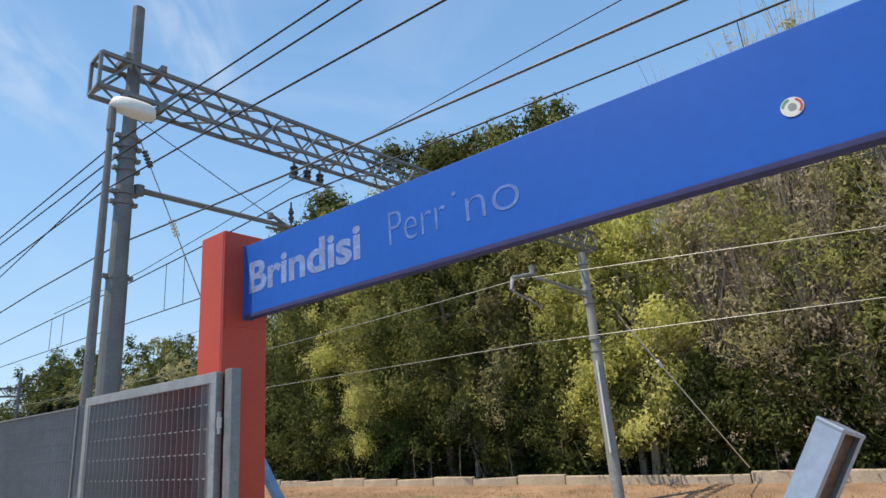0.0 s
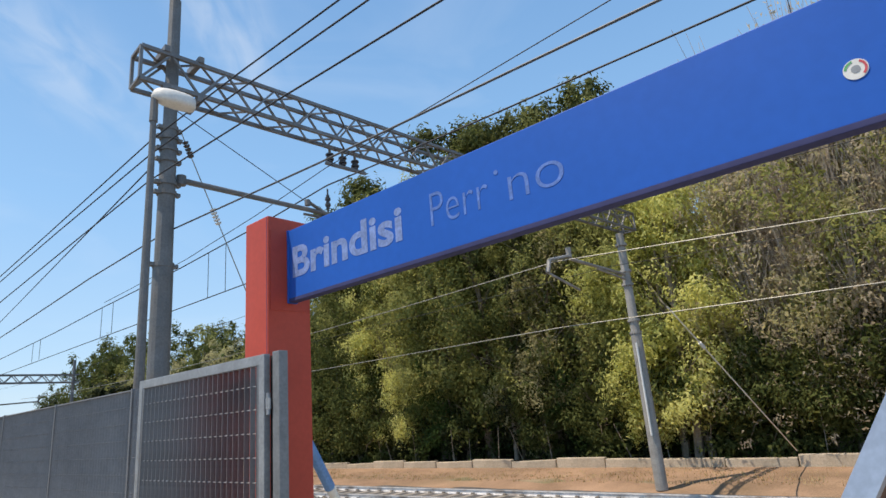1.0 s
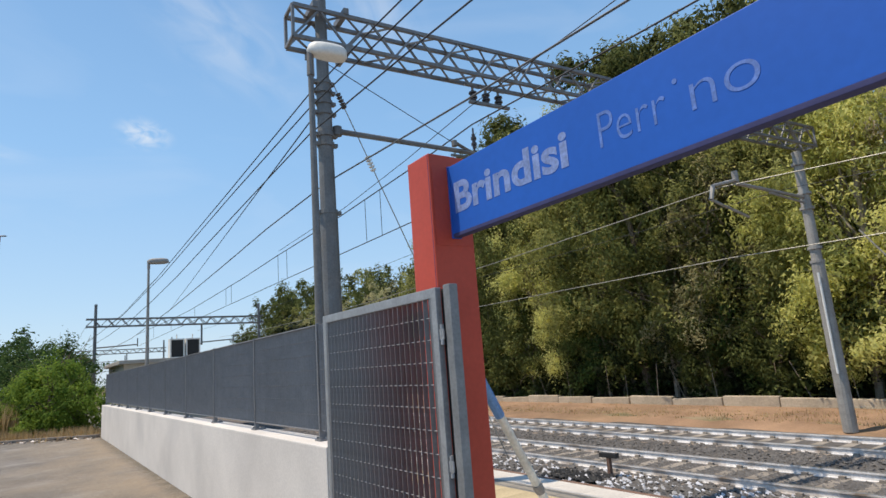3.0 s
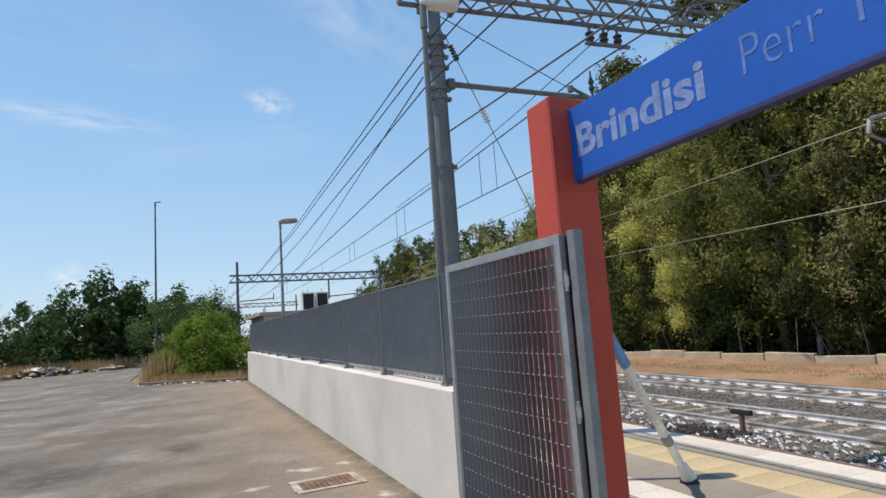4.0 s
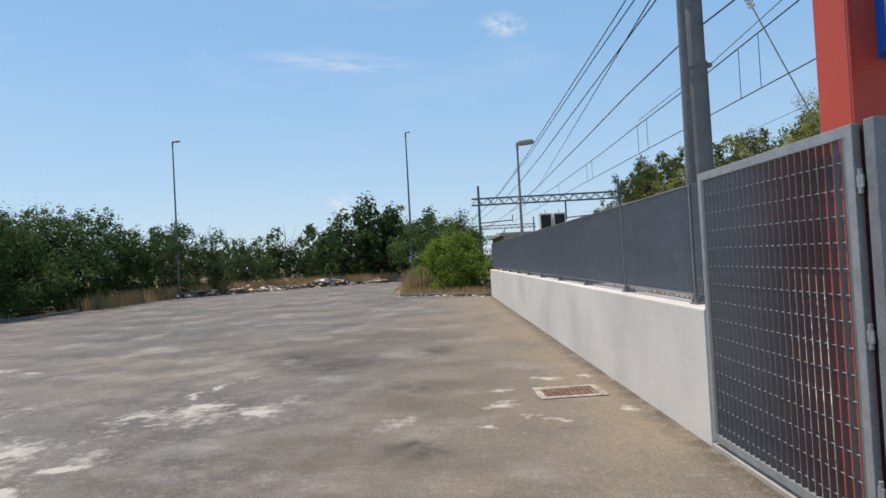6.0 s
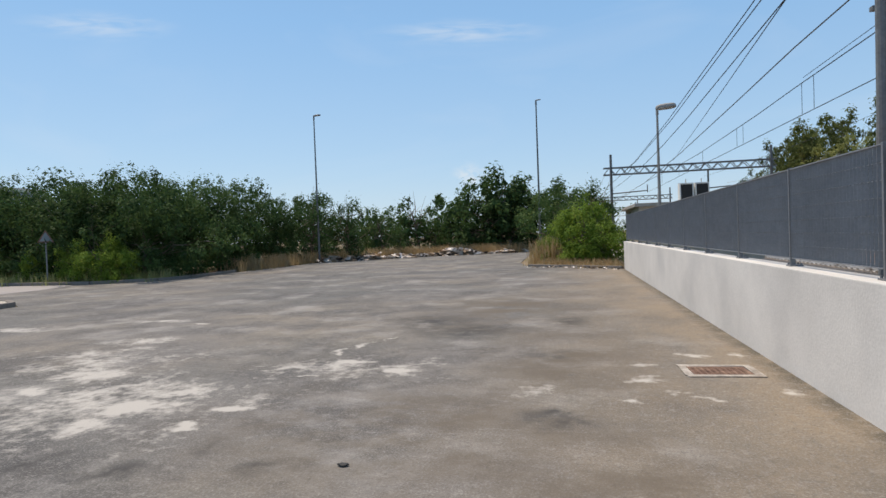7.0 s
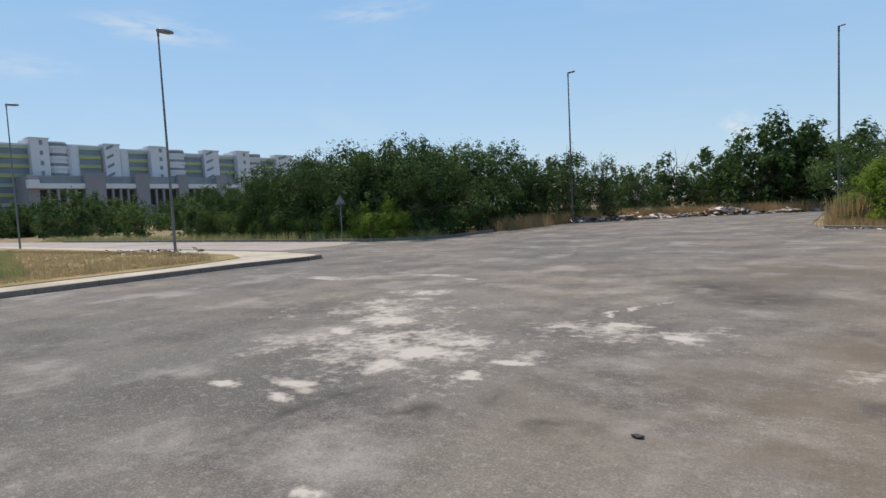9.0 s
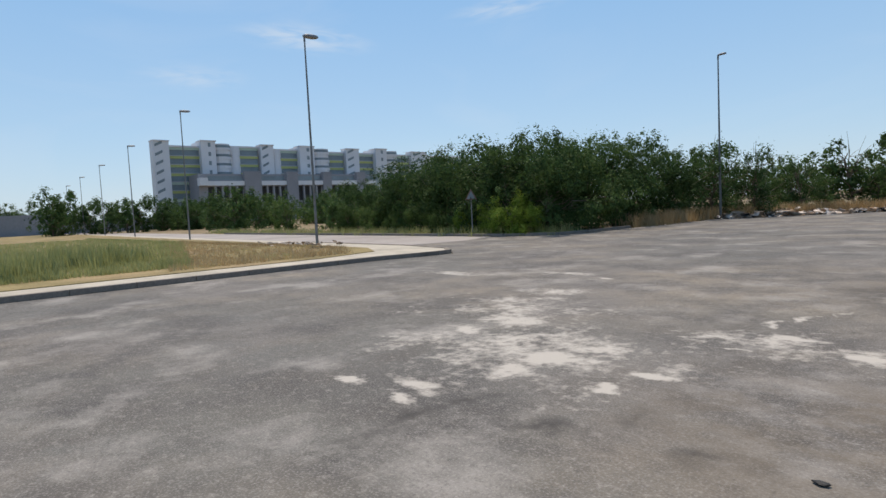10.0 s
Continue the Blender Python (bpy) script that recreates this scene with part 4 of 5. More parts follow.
def street_lamp(x, y, h, head, label, group, mat=None, r=0.06, arm_len=0.55, head_dir=(1, 0), thick=1.0, tilt=-4):
    lamp = thing("street_lamp", label, "street lamp", (x, y, 0), group)
    bm = B()
    tube(bm, (0, 0, 0), (0, 0, h * 0.45), r * 1.25, r, 12)
    tube(bm, (0, 0, h * 0.45), (0, 0, h), r * 0.95, r * 0.62, 12)
    part("pole", bm, mat or M_MAST, lamp)
    hx, hy = head_dir
    bm = B()
    me = bmesh.ops.create_uvsphere(bm, u_segments=16, v_segments=8, radius=1.0)
    for v in me["verts"]:
        c = v.co
        wide = 0.55 + 0.45 * min(1, max(0, (c.x + 1)))
        c = Vector([math.copysign(abs(q) ** 0.62, q) for q in c])
        v.co.x, v.co.y, v.co.z = c.x * arm_len * 0.5, c.y * arm_len * 0.24 * wide, c.z * (0.13 if c.z > 0 else 0.06) * arm_len * thick
    hd = part("lamp_head", bm, head, lamp, smooth=True)
    hd.matrix_basis = Matrix.Translation((hx * arm_len * 0.42, hy * arm_len * 0.42, h + 0.02)) @ Euler((0, radians(tilt), math.atan2(hy, hx))).to_matrix().to_4x4()
    bm = B()
    tube(bm, (0, 0, h - 0.25), (0, 0, h + 0.02), r * 0.9, r * 0.8, 10)
    part("collar", bm, mat or M_MAST, lamp)
    return lamp


street_lamp(2.292, 5.505, 5.1, M_WHITE, "slim grey platform lamp with a white head beside the mast", "platform lamps", arm_len=0.45, r=0.047, head_dir=(0.92, -0.35), thick=2.0, tilt=9)
street_lamp(3.45, 25.0, 6.3, M_PALEPOLE, "grey platform lamp with a flat pale head", "platform lamps", mat=M_PALEPOLE, r=0.065, arm_len=0.8, thick=1.5)
for x, y, h, reach in ((-1.8, 36.0, 9.45, 0.32), (-16.95, 37.9, 10.05, 0.55)):
    street_lamp(x, y, h, M_FENCE, "tall slim car park lamp standing in the scrub", "car park lamps", r=0.06, arm_len=reach, head_dir=(1, 0))
for x, y in ((-25.4, 14.2), (-46.8, 15.5), (-69.3, 17.3), (-92.1, 19.2), (-114.4, 20.8), (-138, 22.6)):
    street_lamp(x, y, 9.65, M_FENCE, "tall slim road lamp on the grass island", "road lamps", r=0.052, arm_len=0.85, head_dir=(-0.2, 0.97))


def wire(points, r, mat, label, name="overhead_wire", group="overhead wires", parent=None):
    bm = B()
    sweep(bm, points, r)
    ob = part(name, bm, mat, parent)
    if not parent:
        tagged(ob, label, "wire", group)
    return ob


def hung(near, at, far, sag=0.3):
    """One overhead line through three points: before the mast, at the mast and at the next gantry, sagging between."""
    near, at, far = Vector(near), Vector(at), Vector(far)
    d = (at - near) / (at.y - near.y)
    pts = [near + d * k for k in (-40, -25, -15, -8, -4, -2, 0)]
    pts += [near.lerp(at, f) for f in (0.3, 0.6)]
    for k in range(17):
        f = k / 16
        p = at.lerp(far, f)
        p.z -= sag * 4 * f * (1 - f)
        pts.append(p)
    return pts


def strung(x, heights):
    """One line along the track at x, through (y, z) pairs, going on straight behind the camera."""
    (ya, za), (yb, zb) = heights[:2]
    d = (zb - za) / (yb - ya)
    return [Vector((x, ya - k, za - d * k)) for k in (38, 24, 14, 8, 4)] + [Vector((x, y, z)) for y, z in heights]


for heights in (((3.43, 5.59), (5.3, 5.66), (7.6, 5.7), (12, 5.46), (15.9, 5.27), (20.5, 5.04), (29.5, 4.8), (40, 4.85), (50, 5.0)),
                ((3.02, 5.35), (5, 5.42), (7.6, 5.48), (11.6, 5.34), (15, 5.18), (20, 4.94), (30, 4.75), (50, 4.95)),
                ((2.21, 4.85), (4.4, 4.96), (7.6, 5.08), (10.2, 4.94), (14.6, 4.7), (17.4, 4.54), (22, 4.37), (26, 4.28), (36, 4.3), (50, 4.5))):
    wire(strung(3.12, heights), 0.0105, M_WIRE, "dark overhead feeder wire on the mast")
wire([Vector((3.12, 7.6, 5.26)), Vector((5.7, 28.8, 6.02)), Vector((8.34, 50, 6.9))], 0.011, M_WIRE, "thin slanting wire from the mast to the gantry")
wire([Vector(p) for p in ((6.2, -30, 8.1), (6.2, -10, 7.02), (6.2, 1.95, 6.39), (6.2, 5.2, 6.22), (6.2, 7.6, 6.11), (6.2, 9.9, 5.86), (6.21, 13.0, 5.62), (6.24, 18.0, 5.5))], 0.008, M_WIRE, "dark overhead wire above the near line")
wire(strung(3.5, ((0.72, 4.17), (4.3, 4.29), (7.9, 4.47), (10.8, 4.4), (14.1, 4.24), (20.7, 3.95), (30, 3.7), (50, 3.8))), 0.011, M_WIREGREY, "grey overhead wire clamped low on the mast")
mess = strung(6.2, ((1.6, 5.56), (4.1, 5.63), (7.6, 5.76), (9.65, 5.62), (13.3, 5.46), (18.4, 5.34), (22, 5.22), (31, 5.06), (34, 5.07), (50, 5.3)))
wire(mess, 0.013, M_WIRE, "dark messenger wire of the catenary")
wire(hung((6.2, 0, 4.5), (6.2, 7.6, 4.5), (6.4, 50, 4.5), 0.0), 0.011, M_WIRE, "dark contact wire of the catenary")
for y in (11.1, 11.85, 17.2, 18.0, 23.5, 24.3, 30.0, 36.0, 42.0):
    i = next(k for k in range(6, len(mess)) if mess[k].y > y)
    p = mess[i - 1].lerp(mess[i], (y - mess[i - 1].y) / (mess[i].y - mess[i - 1].y))
    if p.z > 4.7:
        wire([p, Vector((p.x, p.y, 4.5))], 0.007, M_WIRE, "thin dropper between messenger and contact wire", "dropper", "droppers")
for y in (3.0, 0.2):
    wire([Vector((6.2, y, 5.5)), Vector((6.2, y, 4.5))], 0.005, M_WIRE, "thin dropper between messenger and contact wire", "dropper", "droppers")
wire(hung((12.3, 1.8, 4.55), (12.3, 6.6, 4.95), (12.3, 50, 4.9), 0.45), 0.011, M_WIRELIGHT, "pale messenger wire over the far track")
wire(hung((12.3, 1.8, 3.22), (12.3, 6.6, 3.36), (12.3, 50, 3.3), 0.0), 0.010, M_WIRELIGHT, "pale contact wire over the far track")
wire(hung((15.2, 2.0, 4.9), (15.2, 6.6, 5.2), (15.2, 50, 5.2), 0.3), 0.007, M_WIRE, "dark overhead wire by the far pole")
wire(hung((10.6, 2.0, 5.3), (10.6, 7.0, 5.6), (10.6, 50, 5.5), 0.3), 0.007, M_WIRE, "dark overhead wire over the middle track")
wire([Vector((3.45, MY, 6.29)), Vector((5.85, MY + 0.02, 5.33))], 0.007, M_WIRE, "thin stay from mast to bracket arm", "stay_wire", "stays")
# weighted stay of the mast
stay = thing("mast_stay", "pale stay wire of the mast with insulators", "stay wire")
s_a, s_b = Vector((3.52, 7.6, 6.0)), Vector((6.35, 7.6, 0.0))
wire([s_a, s_b], 0.008, M_WIRELIGHT, "", "stay_cable", parent=stay)
for f, ins in ((0.03, M_INS), (0.19, M_WHITE)):
    bm = B()
    for k in range(5):
        p = s_a.lerp(s_b, f + k * 0.008)
        tube(bm, p, s_a.lerp(s_b, f + k * 0.008 + 0.005), 0.05, 0.035, 8)
    part("insulator_body", bm, ins, stay)
stay2 = thing("pole_stay", "pale inclined stay wire with an insulator beside the wood", "stay wire")
q_a, q_b = Vector((12.3, 4.15, 3.42)), Vector((19.8, 3.95, -0.2))
wire([q_a, q_b], 0.017, M_STRUT, "", "stay_cable", parent=stay2)
bm = B()
tube(bm, q_a.lerp(q_b, 0.2), q_a.lerp(q_b, 0.23), 0.04, 0.04, 8)
part("insulator_body", bm, M_WHITE, stay2)


# distant gantries over the line
def gantry(y, x0, x1, z, label):
    g = thing("gantry", label, "gantry", (0, y, 0), "gantries over the line")
    for x in (x0 + 0.6, x1 - 0.3):
        bm = B()
        tube(bm, (x, 0, -0.8), (x, 0, z + 1.1), 0.14, 0.1, 10)
        part("post", bm, M_MAST, g)
    bm = B()
    for s in (-0.25, 0.25):
        for zz in (z - 0.55, z):
            strip(bm, (x0, s, zz), (x1, s, zz), 0.09, 0.09)
    m = 14
    for i in range(m):
        a, b = x0 + (x1 - x0) * i / m, x0 + (x1 - x0) * (i + 1) / m
        for s in (-0.25, 0.25):
            strip(bm, (a, s, z - 0.55), ((a + b) / 2, s, z), 0.05, 0.05)
            strip(bm, ((a + b) / 2, s, z), (b, s, z - 0.55), 0.05, 0.05)
    part("lattice_beam", bm, M_TRUSS, g)
    xm = x0 + (x1 - x0) * 0.62
    bm = B()
    tube(bm, (xm, 0, z - 0.5), (xm, 0, z - 2.2), 0.07, 0.07, 8)
    part("hanger", bm, M_MAST, g)
    for xa, xb, zz in ((x0 + 0.6, x0 + 3.4, z - 2.1), (xm, xm + 2.5, z - 2.0), (xm, xm - 2.2, z - 2.1)):
        bm = B()
        tube(bm, (xa, 0, zz), (xb, 0, zz + 0.15), 0.05, 0.045, 8)
        tube(bm, (xb, 0, zz), (xb, 0, zz + 0.6), 0.04, 0.04, 8)
        part("bracket_arm", bm, M_MAST, g)
    return g


gantry(50.0, 2.9, 15.8, 6.55, "grey lattice gantry across the line in the distance")
gantry(95.0, 2.4, 15.8, 6.6, "faint lattice gantry far down the line")
gantry(140.0, 2.4, 15.8, 6.6, "faint lattice gantry far down the line")

# station hut with two roof units
hut = thing("station_hut", "low flat-roofed pale hut behind the fence", "building", (3.0, 28.0, 0))
bm = B()
box(bm, 0, 5.2, 0, 6, 0, 2.5)
part("wall", bm, M_PAVE, hut)
bm = B()
box(bm, -0.2, 5.4, -0.2, 6.2, 2.5, 2.66, 0.02)
part("roof", bm, M_CONCRETE, hut)
for x in (4.88, 5.55):
    unit = thing("roof_unit", "white box unit with a dark grille on the hut roof", "ventilation unit", (x, 28.6, 2.66), "units on the hut roof")
    bm = B()
    for a, b, c, d in ((0, 0.05, 0, 0.86), (0.55, 0.60, 0, 0.86), (0.05, 0.55, 0.80, 0.86), (0.05, 0.55, 0, 0.05)):
        box(bm, a, b, 0, 0.5, c, d)
    box(bm, 0.05, 0.55, 0.06, 0.5, 0.05, 0.80)
    part("casing", bm, M_WHITE, unit)
    bm = B()
    box(bm, 0.05, 0.55, 0.03, 0.055, 0.05, 0.80)
    part("grille", bm, M_BLACK, unit)
    bm = B()
    tube(bm, (0.3, 0.2, 0.86), (0.3, 0.2, 1.05), 0.03, n=8)
    part("vent_pipe", bm, M_WHITE, unit)

# ---- kerbs, island, road edge ----
def kerb_line(name, pts, label, width=0.16, h=0.13):
    k = thing(name, label, "kerb", group="kerbs")
    for a, b in zip(pts[:-1], pts[1:]):
        a, b = Vector((*a, 0)), Vector((*b, 0))
        n = max(1, int((b - a).length / 1.2))
        n = min(n, 30)
        for i in range(n):
            p, q = a.lerp(b, i / n), a.lerp(b, (i + 1) / n)
            d = (q - p).length
            key = round(d, 2)
            if key not in kerb_meshes:
                bm = B()
                box(bm, 0.004, d - 0.004, -width / 2, width / 2, -0.03, h, 0.015)
                me = bpy.data.meshes.new("kerb_stone")
                bm.to_mesh(me)
                bm.free()
                me.materials.append(M_KERB)
                kerb_meshes[key] = me
            o = new("kerb_stone", kerb_meshes[key])
            o.parent = k
            o.matrix_basis = Matrix.Translation(p) @ Matrix.Rotation(math.atan2((q - p).y, (q - p).x), 4, "Z")
    tagged(k, kind="structure")
    return k


kerb_meshes = {}
ISL = [(-15.55, -30), (-15.5, 0), (-15.45, 10.5), (-15.0, 12.6), (-15.1, 13.2), (-15.9, 13.8), (-19, 14.5), (-28, 15.1), (-60, 17.5), (-120, 22.3)]
kerb_line("kerb_island", ISL[1:8], "pale stone kerb round the grass island")
kerb_line("kerb_road", [(-60, 23.3), (-26, 21.5), (-20, 21.2), (-17.7, 22.4), (-17.2, 24), (-17.4, 28)], "dark kerb along the far side of the road")
kerb_line("kerb_scrub", [(-1.95, 26.4), (0.4, 24.7), (1.8, 23.4)], "low broken kerb before the scrub", h=0.1)
slab("pavement_island", [(x - 0.08, y) for x, y in ISL] + [(-300, 26), (-300, -30)], -0.03, 0.105, M_PAVE, "pale dusty pavement of the island", "pavement")
slab("grass_island", [(-16.9, -30), (-16.9, 9.5), (-17.6, 12.0), (-19.5, 13.0), (-28, 13.9), (-60, 16.2), (-120, 21.0), (-300, 24.8), (-300, -30)], 0.06, 0.125,
     material("island_turf", (0.25, 0.2, 0.1), 0.95, scale=0.35, vary=0.3, fine=14, bump=0.6, tint=(0.36, 0.26, 0.155), spec=0.1), "dry turf of the island", "grass")

# ---- foliage ----
def leaf_cloud(blobs, count, size, seed, droop=0.3, slim=0.42, hollow=0.6, spray=26, tight=0.17):
    """Leaves as small blades, gathered in hanging sprays on the shells of some blobs (x, y, z, rx, ry, rz)."""
    g = np.random.default_rng(seed)
    bl = np.array(blobs, float)
    wgt = (bl[:, 3] * bl[:, 4] + bl[:, 3] * bl[:, 5] + bl[:, 4] * bl[:, 5])
    sprays = max(1, count // spray)
    pick = g.choice(len(bl), sprays, p=wgt / wgt.sum())
    d = g.normal(size=(sprays, 3))
    d[:, 2] += 0.25
    d /= np.linalg.norm(d, axis=1)[:, None]
    r = hollow + (1.12 - hollow) * g.random(sprays) ** 0.6
    lob = 1 + 0.25 * np.sin(d[:, 0] * 5 + pick) * np.cos(d[:, 1] * 6 + 2 * pick) + 0.18 * np.sin(d[:, 2] * 9 + 3 * pick)
    c0 = bl[pick, :3] + d * bl[pick, 3:] * (r * lob)[:, None]
    reach = tight * g.uniform(0.6, 1.6, sprays) * np.cbrt(size / 0.09)
    own = g.integers(0, sprays, count)
    off = g.normal(size=(count, 3))
    off[:, 2] = off[:, 2] * (1 + 0.5 * droop) - droop * np.abs(g.normal(0, 1.2, count))
    c = c0[own] + off * reach[own][:, None]
    n = d[own] * 0.8 + off * 0.35 + g.normal(0, 0.5, (count, 3)) + np.array((0, 0, 0.3))
    n /= np.linalg.norm(n, axis=1)[:, None]
    u = g.normal(size=(count, 3))
    u[:, 2] -= droop * 2.4
    u -= n * (u * n).sum(1)[:, None]
    u /= np.linalg.norm(u, axis=1)[:, None] + 1e-9
    w = np.cross(n, u)
    s = size * g.uniform(0.55, 1.45, count)[:, None]
    tip, l, rr = c + u * s * 1.1, c - u * s * 0.7 + w * s * slim * 1.3, c - u * s * 0.7 - w * s * slim * 1.3
    v = np.stack((tip, l, rr), 1).reshape(-1, 3)
    f = np.arange(count * 3).reshape(-1, 3)
    return v.tolist(), f.tolist()


def limb(bm, a, b, r0, r1, g, n=3, wob=0.12):
    pts = [Vector(a).lerp(Vector(b), i / n) for i in range(n + 1)]
    for p in pts[1:-1]:
        p += Vector(g.normal(0, wob, 3))
    for i in range(n):
        tube(bm, pts[i], pts[i + 1], r0 + (r1 - r0) * i / n, r0 + (r1 - r0) * (i + 1) / n, 6, caps=False)
    return pts


def make_tree(name, h, spread, seed, leaf, bark, leaves, size, label, category="tree", crown_low=0.25, bare=0.0, group="", droop=0.5, blob_n=12):
    g = np.random.default_rng(seed)
    t = thing(name, label, category, group=group)
    bm = B()
    top = Vector((g.normal(0, 0.3), g.normal(0, 0.3), h * 0.86))
    trunk = limb(bm, (0, 0, -0.1), top, 0.035 * h ** 0.8 * 0.5 + 0.04, 0.03, g, 6, 0.12)
    blobs = []
    for k in range(blob_n):
        f = crown_low + (1.0 - crown_low) * (k + 0.5) / blob_n
        prof_w = max(0.35, 1 - abs(f - 0.5) * 1.15)
        ang = g.uniform(0, 6.28)
        dist = spread * 0.52 * prof_w * g.uniform(0.4, 1.0)
        c = Vector((math.cos(ang) * dist, math.sin(ang) * dist, h * f * 0.95))
        rad = spread * g.uniform(0.26, 0.44) * (0.55 + 0.45 * prof_w)
        for q in range(4):
            e = c + Vector(g.normal(0, rad * 0.6, 3))
            rr = rad * g.uniform(0.3, 0.55) * (1.5 if crown_low > 0.7 else 1.0)
            blobs.append((e.x, e.y, max(e.z, rr * 0.8), rr, rr, rr * g.uniform(0.65, 1.05)))
        base = trunk[0].lerp(trunk[-1], max(0.1, f * (0.5 if bare > 1 else 0.75)))
        limb(bm, base, c, 0.05, 0.012, g, 3, 0.1)
        for q in range(2 + int(bare * 5)):
            e = c + Vector(g.normal(0, rad * (0.45 if bare > 1 else 1.0 if bare else 0.4), 3))
            if bare > 1:
                e.z += rad * g.uniform(0.6, 2.2)
            limb(bm, base.lerp(c, 0.6), e, 0.02, 0.006, g, 2, 0.08)
    part("trunk", bm, bark, t)
    if leaves:
        v, f = leaf_cloud(blobs, leaves, size, seed + 100, droop, slim=0.34 if droop > 0.4 else 0.42)
        raw("crown", v, f, leaf, t)
    return t


KINDS = {
    "olive": ("tree", 13.5, 4.6, 11, L_OLIVE, M_BARK, 21000, 0.09, "tall olive-green eucalyptus in a dense wood", "tree", 0.24, 0.0, "trees of the wood", 0.5, 22),
    "olive2": ("tree", 14.5, 5.0, 12, L_OLIVE, M_PALEBARK, 21000, 0.09, "tall olive-green eucalyptus with a pale trunk", "tree", 0.3, 0.0, "trees of the wood", 0.5, 22),
    "lime": ("tree", 10.5, 3.6, 13, L_LIME, M_PALEBARK, 19000, 0.08, "yellow-green young tree at the edge of the wood", "tree", 0.12, 0.0, "trees of the wood", 0.5, 22),
    "dark": ("tree", 15.5, 5.2, 14, L_DARK, M_BARK, 22000, 0.105, "tall dark green tree in the wood", "tree", 0.15, 0.0, "trees of the wood", 0.5, 20),
    "pine": ("pine_tree", 15.5, 4.6, 24, L_PINE, M_BARK, 30000, 0.145, "tall stone pine with a dense rounded crown", "tree", 0.74, 0.0, "trees of the wood", 0.2, 10),
    "bare": ("tree", 12.5, 4.4, 15, L_BROWN, M_DEADWOOD, 4800, 0.07, "half-dead grey tree with bare twigs", "tree", 0.1, 2.2, "trees of the wood", 0.5, 24),
    "mixed": ("tree", 12.0, 4.4, 16, L_PALE, M_PALEBARK, 12000, 0.085, "thin olive tree with brown and bare branches", "tree", 0.2, 0.8, "trees of the wood", 0.5, 22),
    "sapling": ("sapling", 6.5, 1.5, 31, L_OLIVE, M_PALEBARK, 1500, 0.085, "slim pale sapling at the edge of the wood", "tree", 0.35, 0.3, "saplings of the wood", 0.5, 9),
    "thicket": ("shrub", 4.4, 3.0, 33, L_GREEN, M_BARK, 9000, 0.085, "bushy mid-green undergrowth at the edge of the wood", "shrub", 0.06, 0.0, "undergrowth", 0.45, 16),
    "shade_thicket": ("shrub", 4.6, 3.2, 34, L_DARK, M_BARK, 9000, 0.09, "dense dark green undergrowth at the edge of the wood", "shrub", 0.06, 0.0, "undergrowth", 0.45, 16),
    "shrub": ("shrub", 3.6, 3.0, 17, L_SHADE, M_BARK, 4200, 0.095, "undergrowth shrub beneath the trees with shade put into its leaf colour", "shrub", 0.1, 0.0, "undergrowth", 0.2, 10),
    "bush": ("bush", 4.6, 5.2, 18, L_BUSH, M_BARK, 14500, 0.088, "dense dark green bush beside the car park", "bush", 0.12, 0.0, "bushes", 0.1, 16),
    "bush2": ("bush", 4.8, 4.6, 19, L_BUSH, M_BARK, 13500, 0.088, "dense dark green bush with a ragged top", "bush", 0.12, 0.0, "bushes", 0.1, 18),
    "fresh": ("bush", 3.6, 3.4, 20, L_FRESH, M_BARK, 8500, 0.095, "bright green ragged bush by the end of the wall", "bush", 0.1, 0.5, "bushes", 0.1, 9),
    "green": ("bush", 4.2, 4.8, 23, L_GREEN, M_BARK, 13000, 0.085, "mid green rounded bush by the road", "bush", 0.08, 0.0, "bushes", 0.1, 14),
    "sparse": ("tree", 4.6, 3.0, 21, L_BUSH, M_BARK, 4200, 0.08, "small thin-leaved tree among the scrub", "tree", 0.25, 0.4, "scrub trees", 0.1, 12),
}
protos = {}


def proto(kind, far):
    """One tree of each kind is grown; those far off carry fewer, larger leaves."""
    key = (kind, far)
    if key in protos:
        return protos[key], False
    nm, h, spread, seed, leaf, bark, leaves, size, label, cat, low_f, bare, group, droop, blobs = KINDS[kind]
    if far:
        leaves, size = leaves // 4, size * 1.9
    protos[key] = make_tree(nm, h, spread, seed, leaf, bark, leaves, size, label, cat, low_f, bare, group, droop, blobs)
    return protos[key], True


rt = np.random.default_rng(77)
u = lambda a, b: float(rt.uniform(a, b))
# front edge of the wood: kind, y, x, scale
front = [("olive", -4.5), ("mixed", -2.4), ("olive2", -0.6), ("mixed", 0.9), ("olive", 2.0), ("bare", 4.2), ("mixed", 5.4), ("olive2", 8.9), ("olive", 10.0),
         ("olive2", 11.5), ("mixed", 13.0), ("olive", 14.6), ("dark", 16.4), ("olive", 17.8), ("olive", 19.2), ("olive2", 21.0), ("lime", 22.8), ("dark", 24.4), ("olive2", 26.4),
         ("dark", 28.4), ("dark", 30.6), ("olive2", 33.0), ("dark", 35.6), ("olive", 38.6)]


def plant(kind, x, y, s, z=-0.55, sz=None):
    far = x > 25 or (x > 20 and y > 34) or (x < 15 and math.hypot(x, y) > 48)
    m = Matrix.Translation((x, y, z)) @ Matrix.Rotation(u(0, 6.28), 4, "Z")
    ob, fresh_one = proto(kind, far)
    if fresh_one:
        ob.matrix_basis = m
    else:
        ob = copy_thing(ob, m)
    ob.scale = (s, s, sz or s)
    return ob


def wood_height(y):
    """Height of the wood's skyline along the line, as a factor."""
    return 1.0 if y < 24 else max(0.62, 1.0 - (y - 24) * 0.03) if y < 48 else 0.8


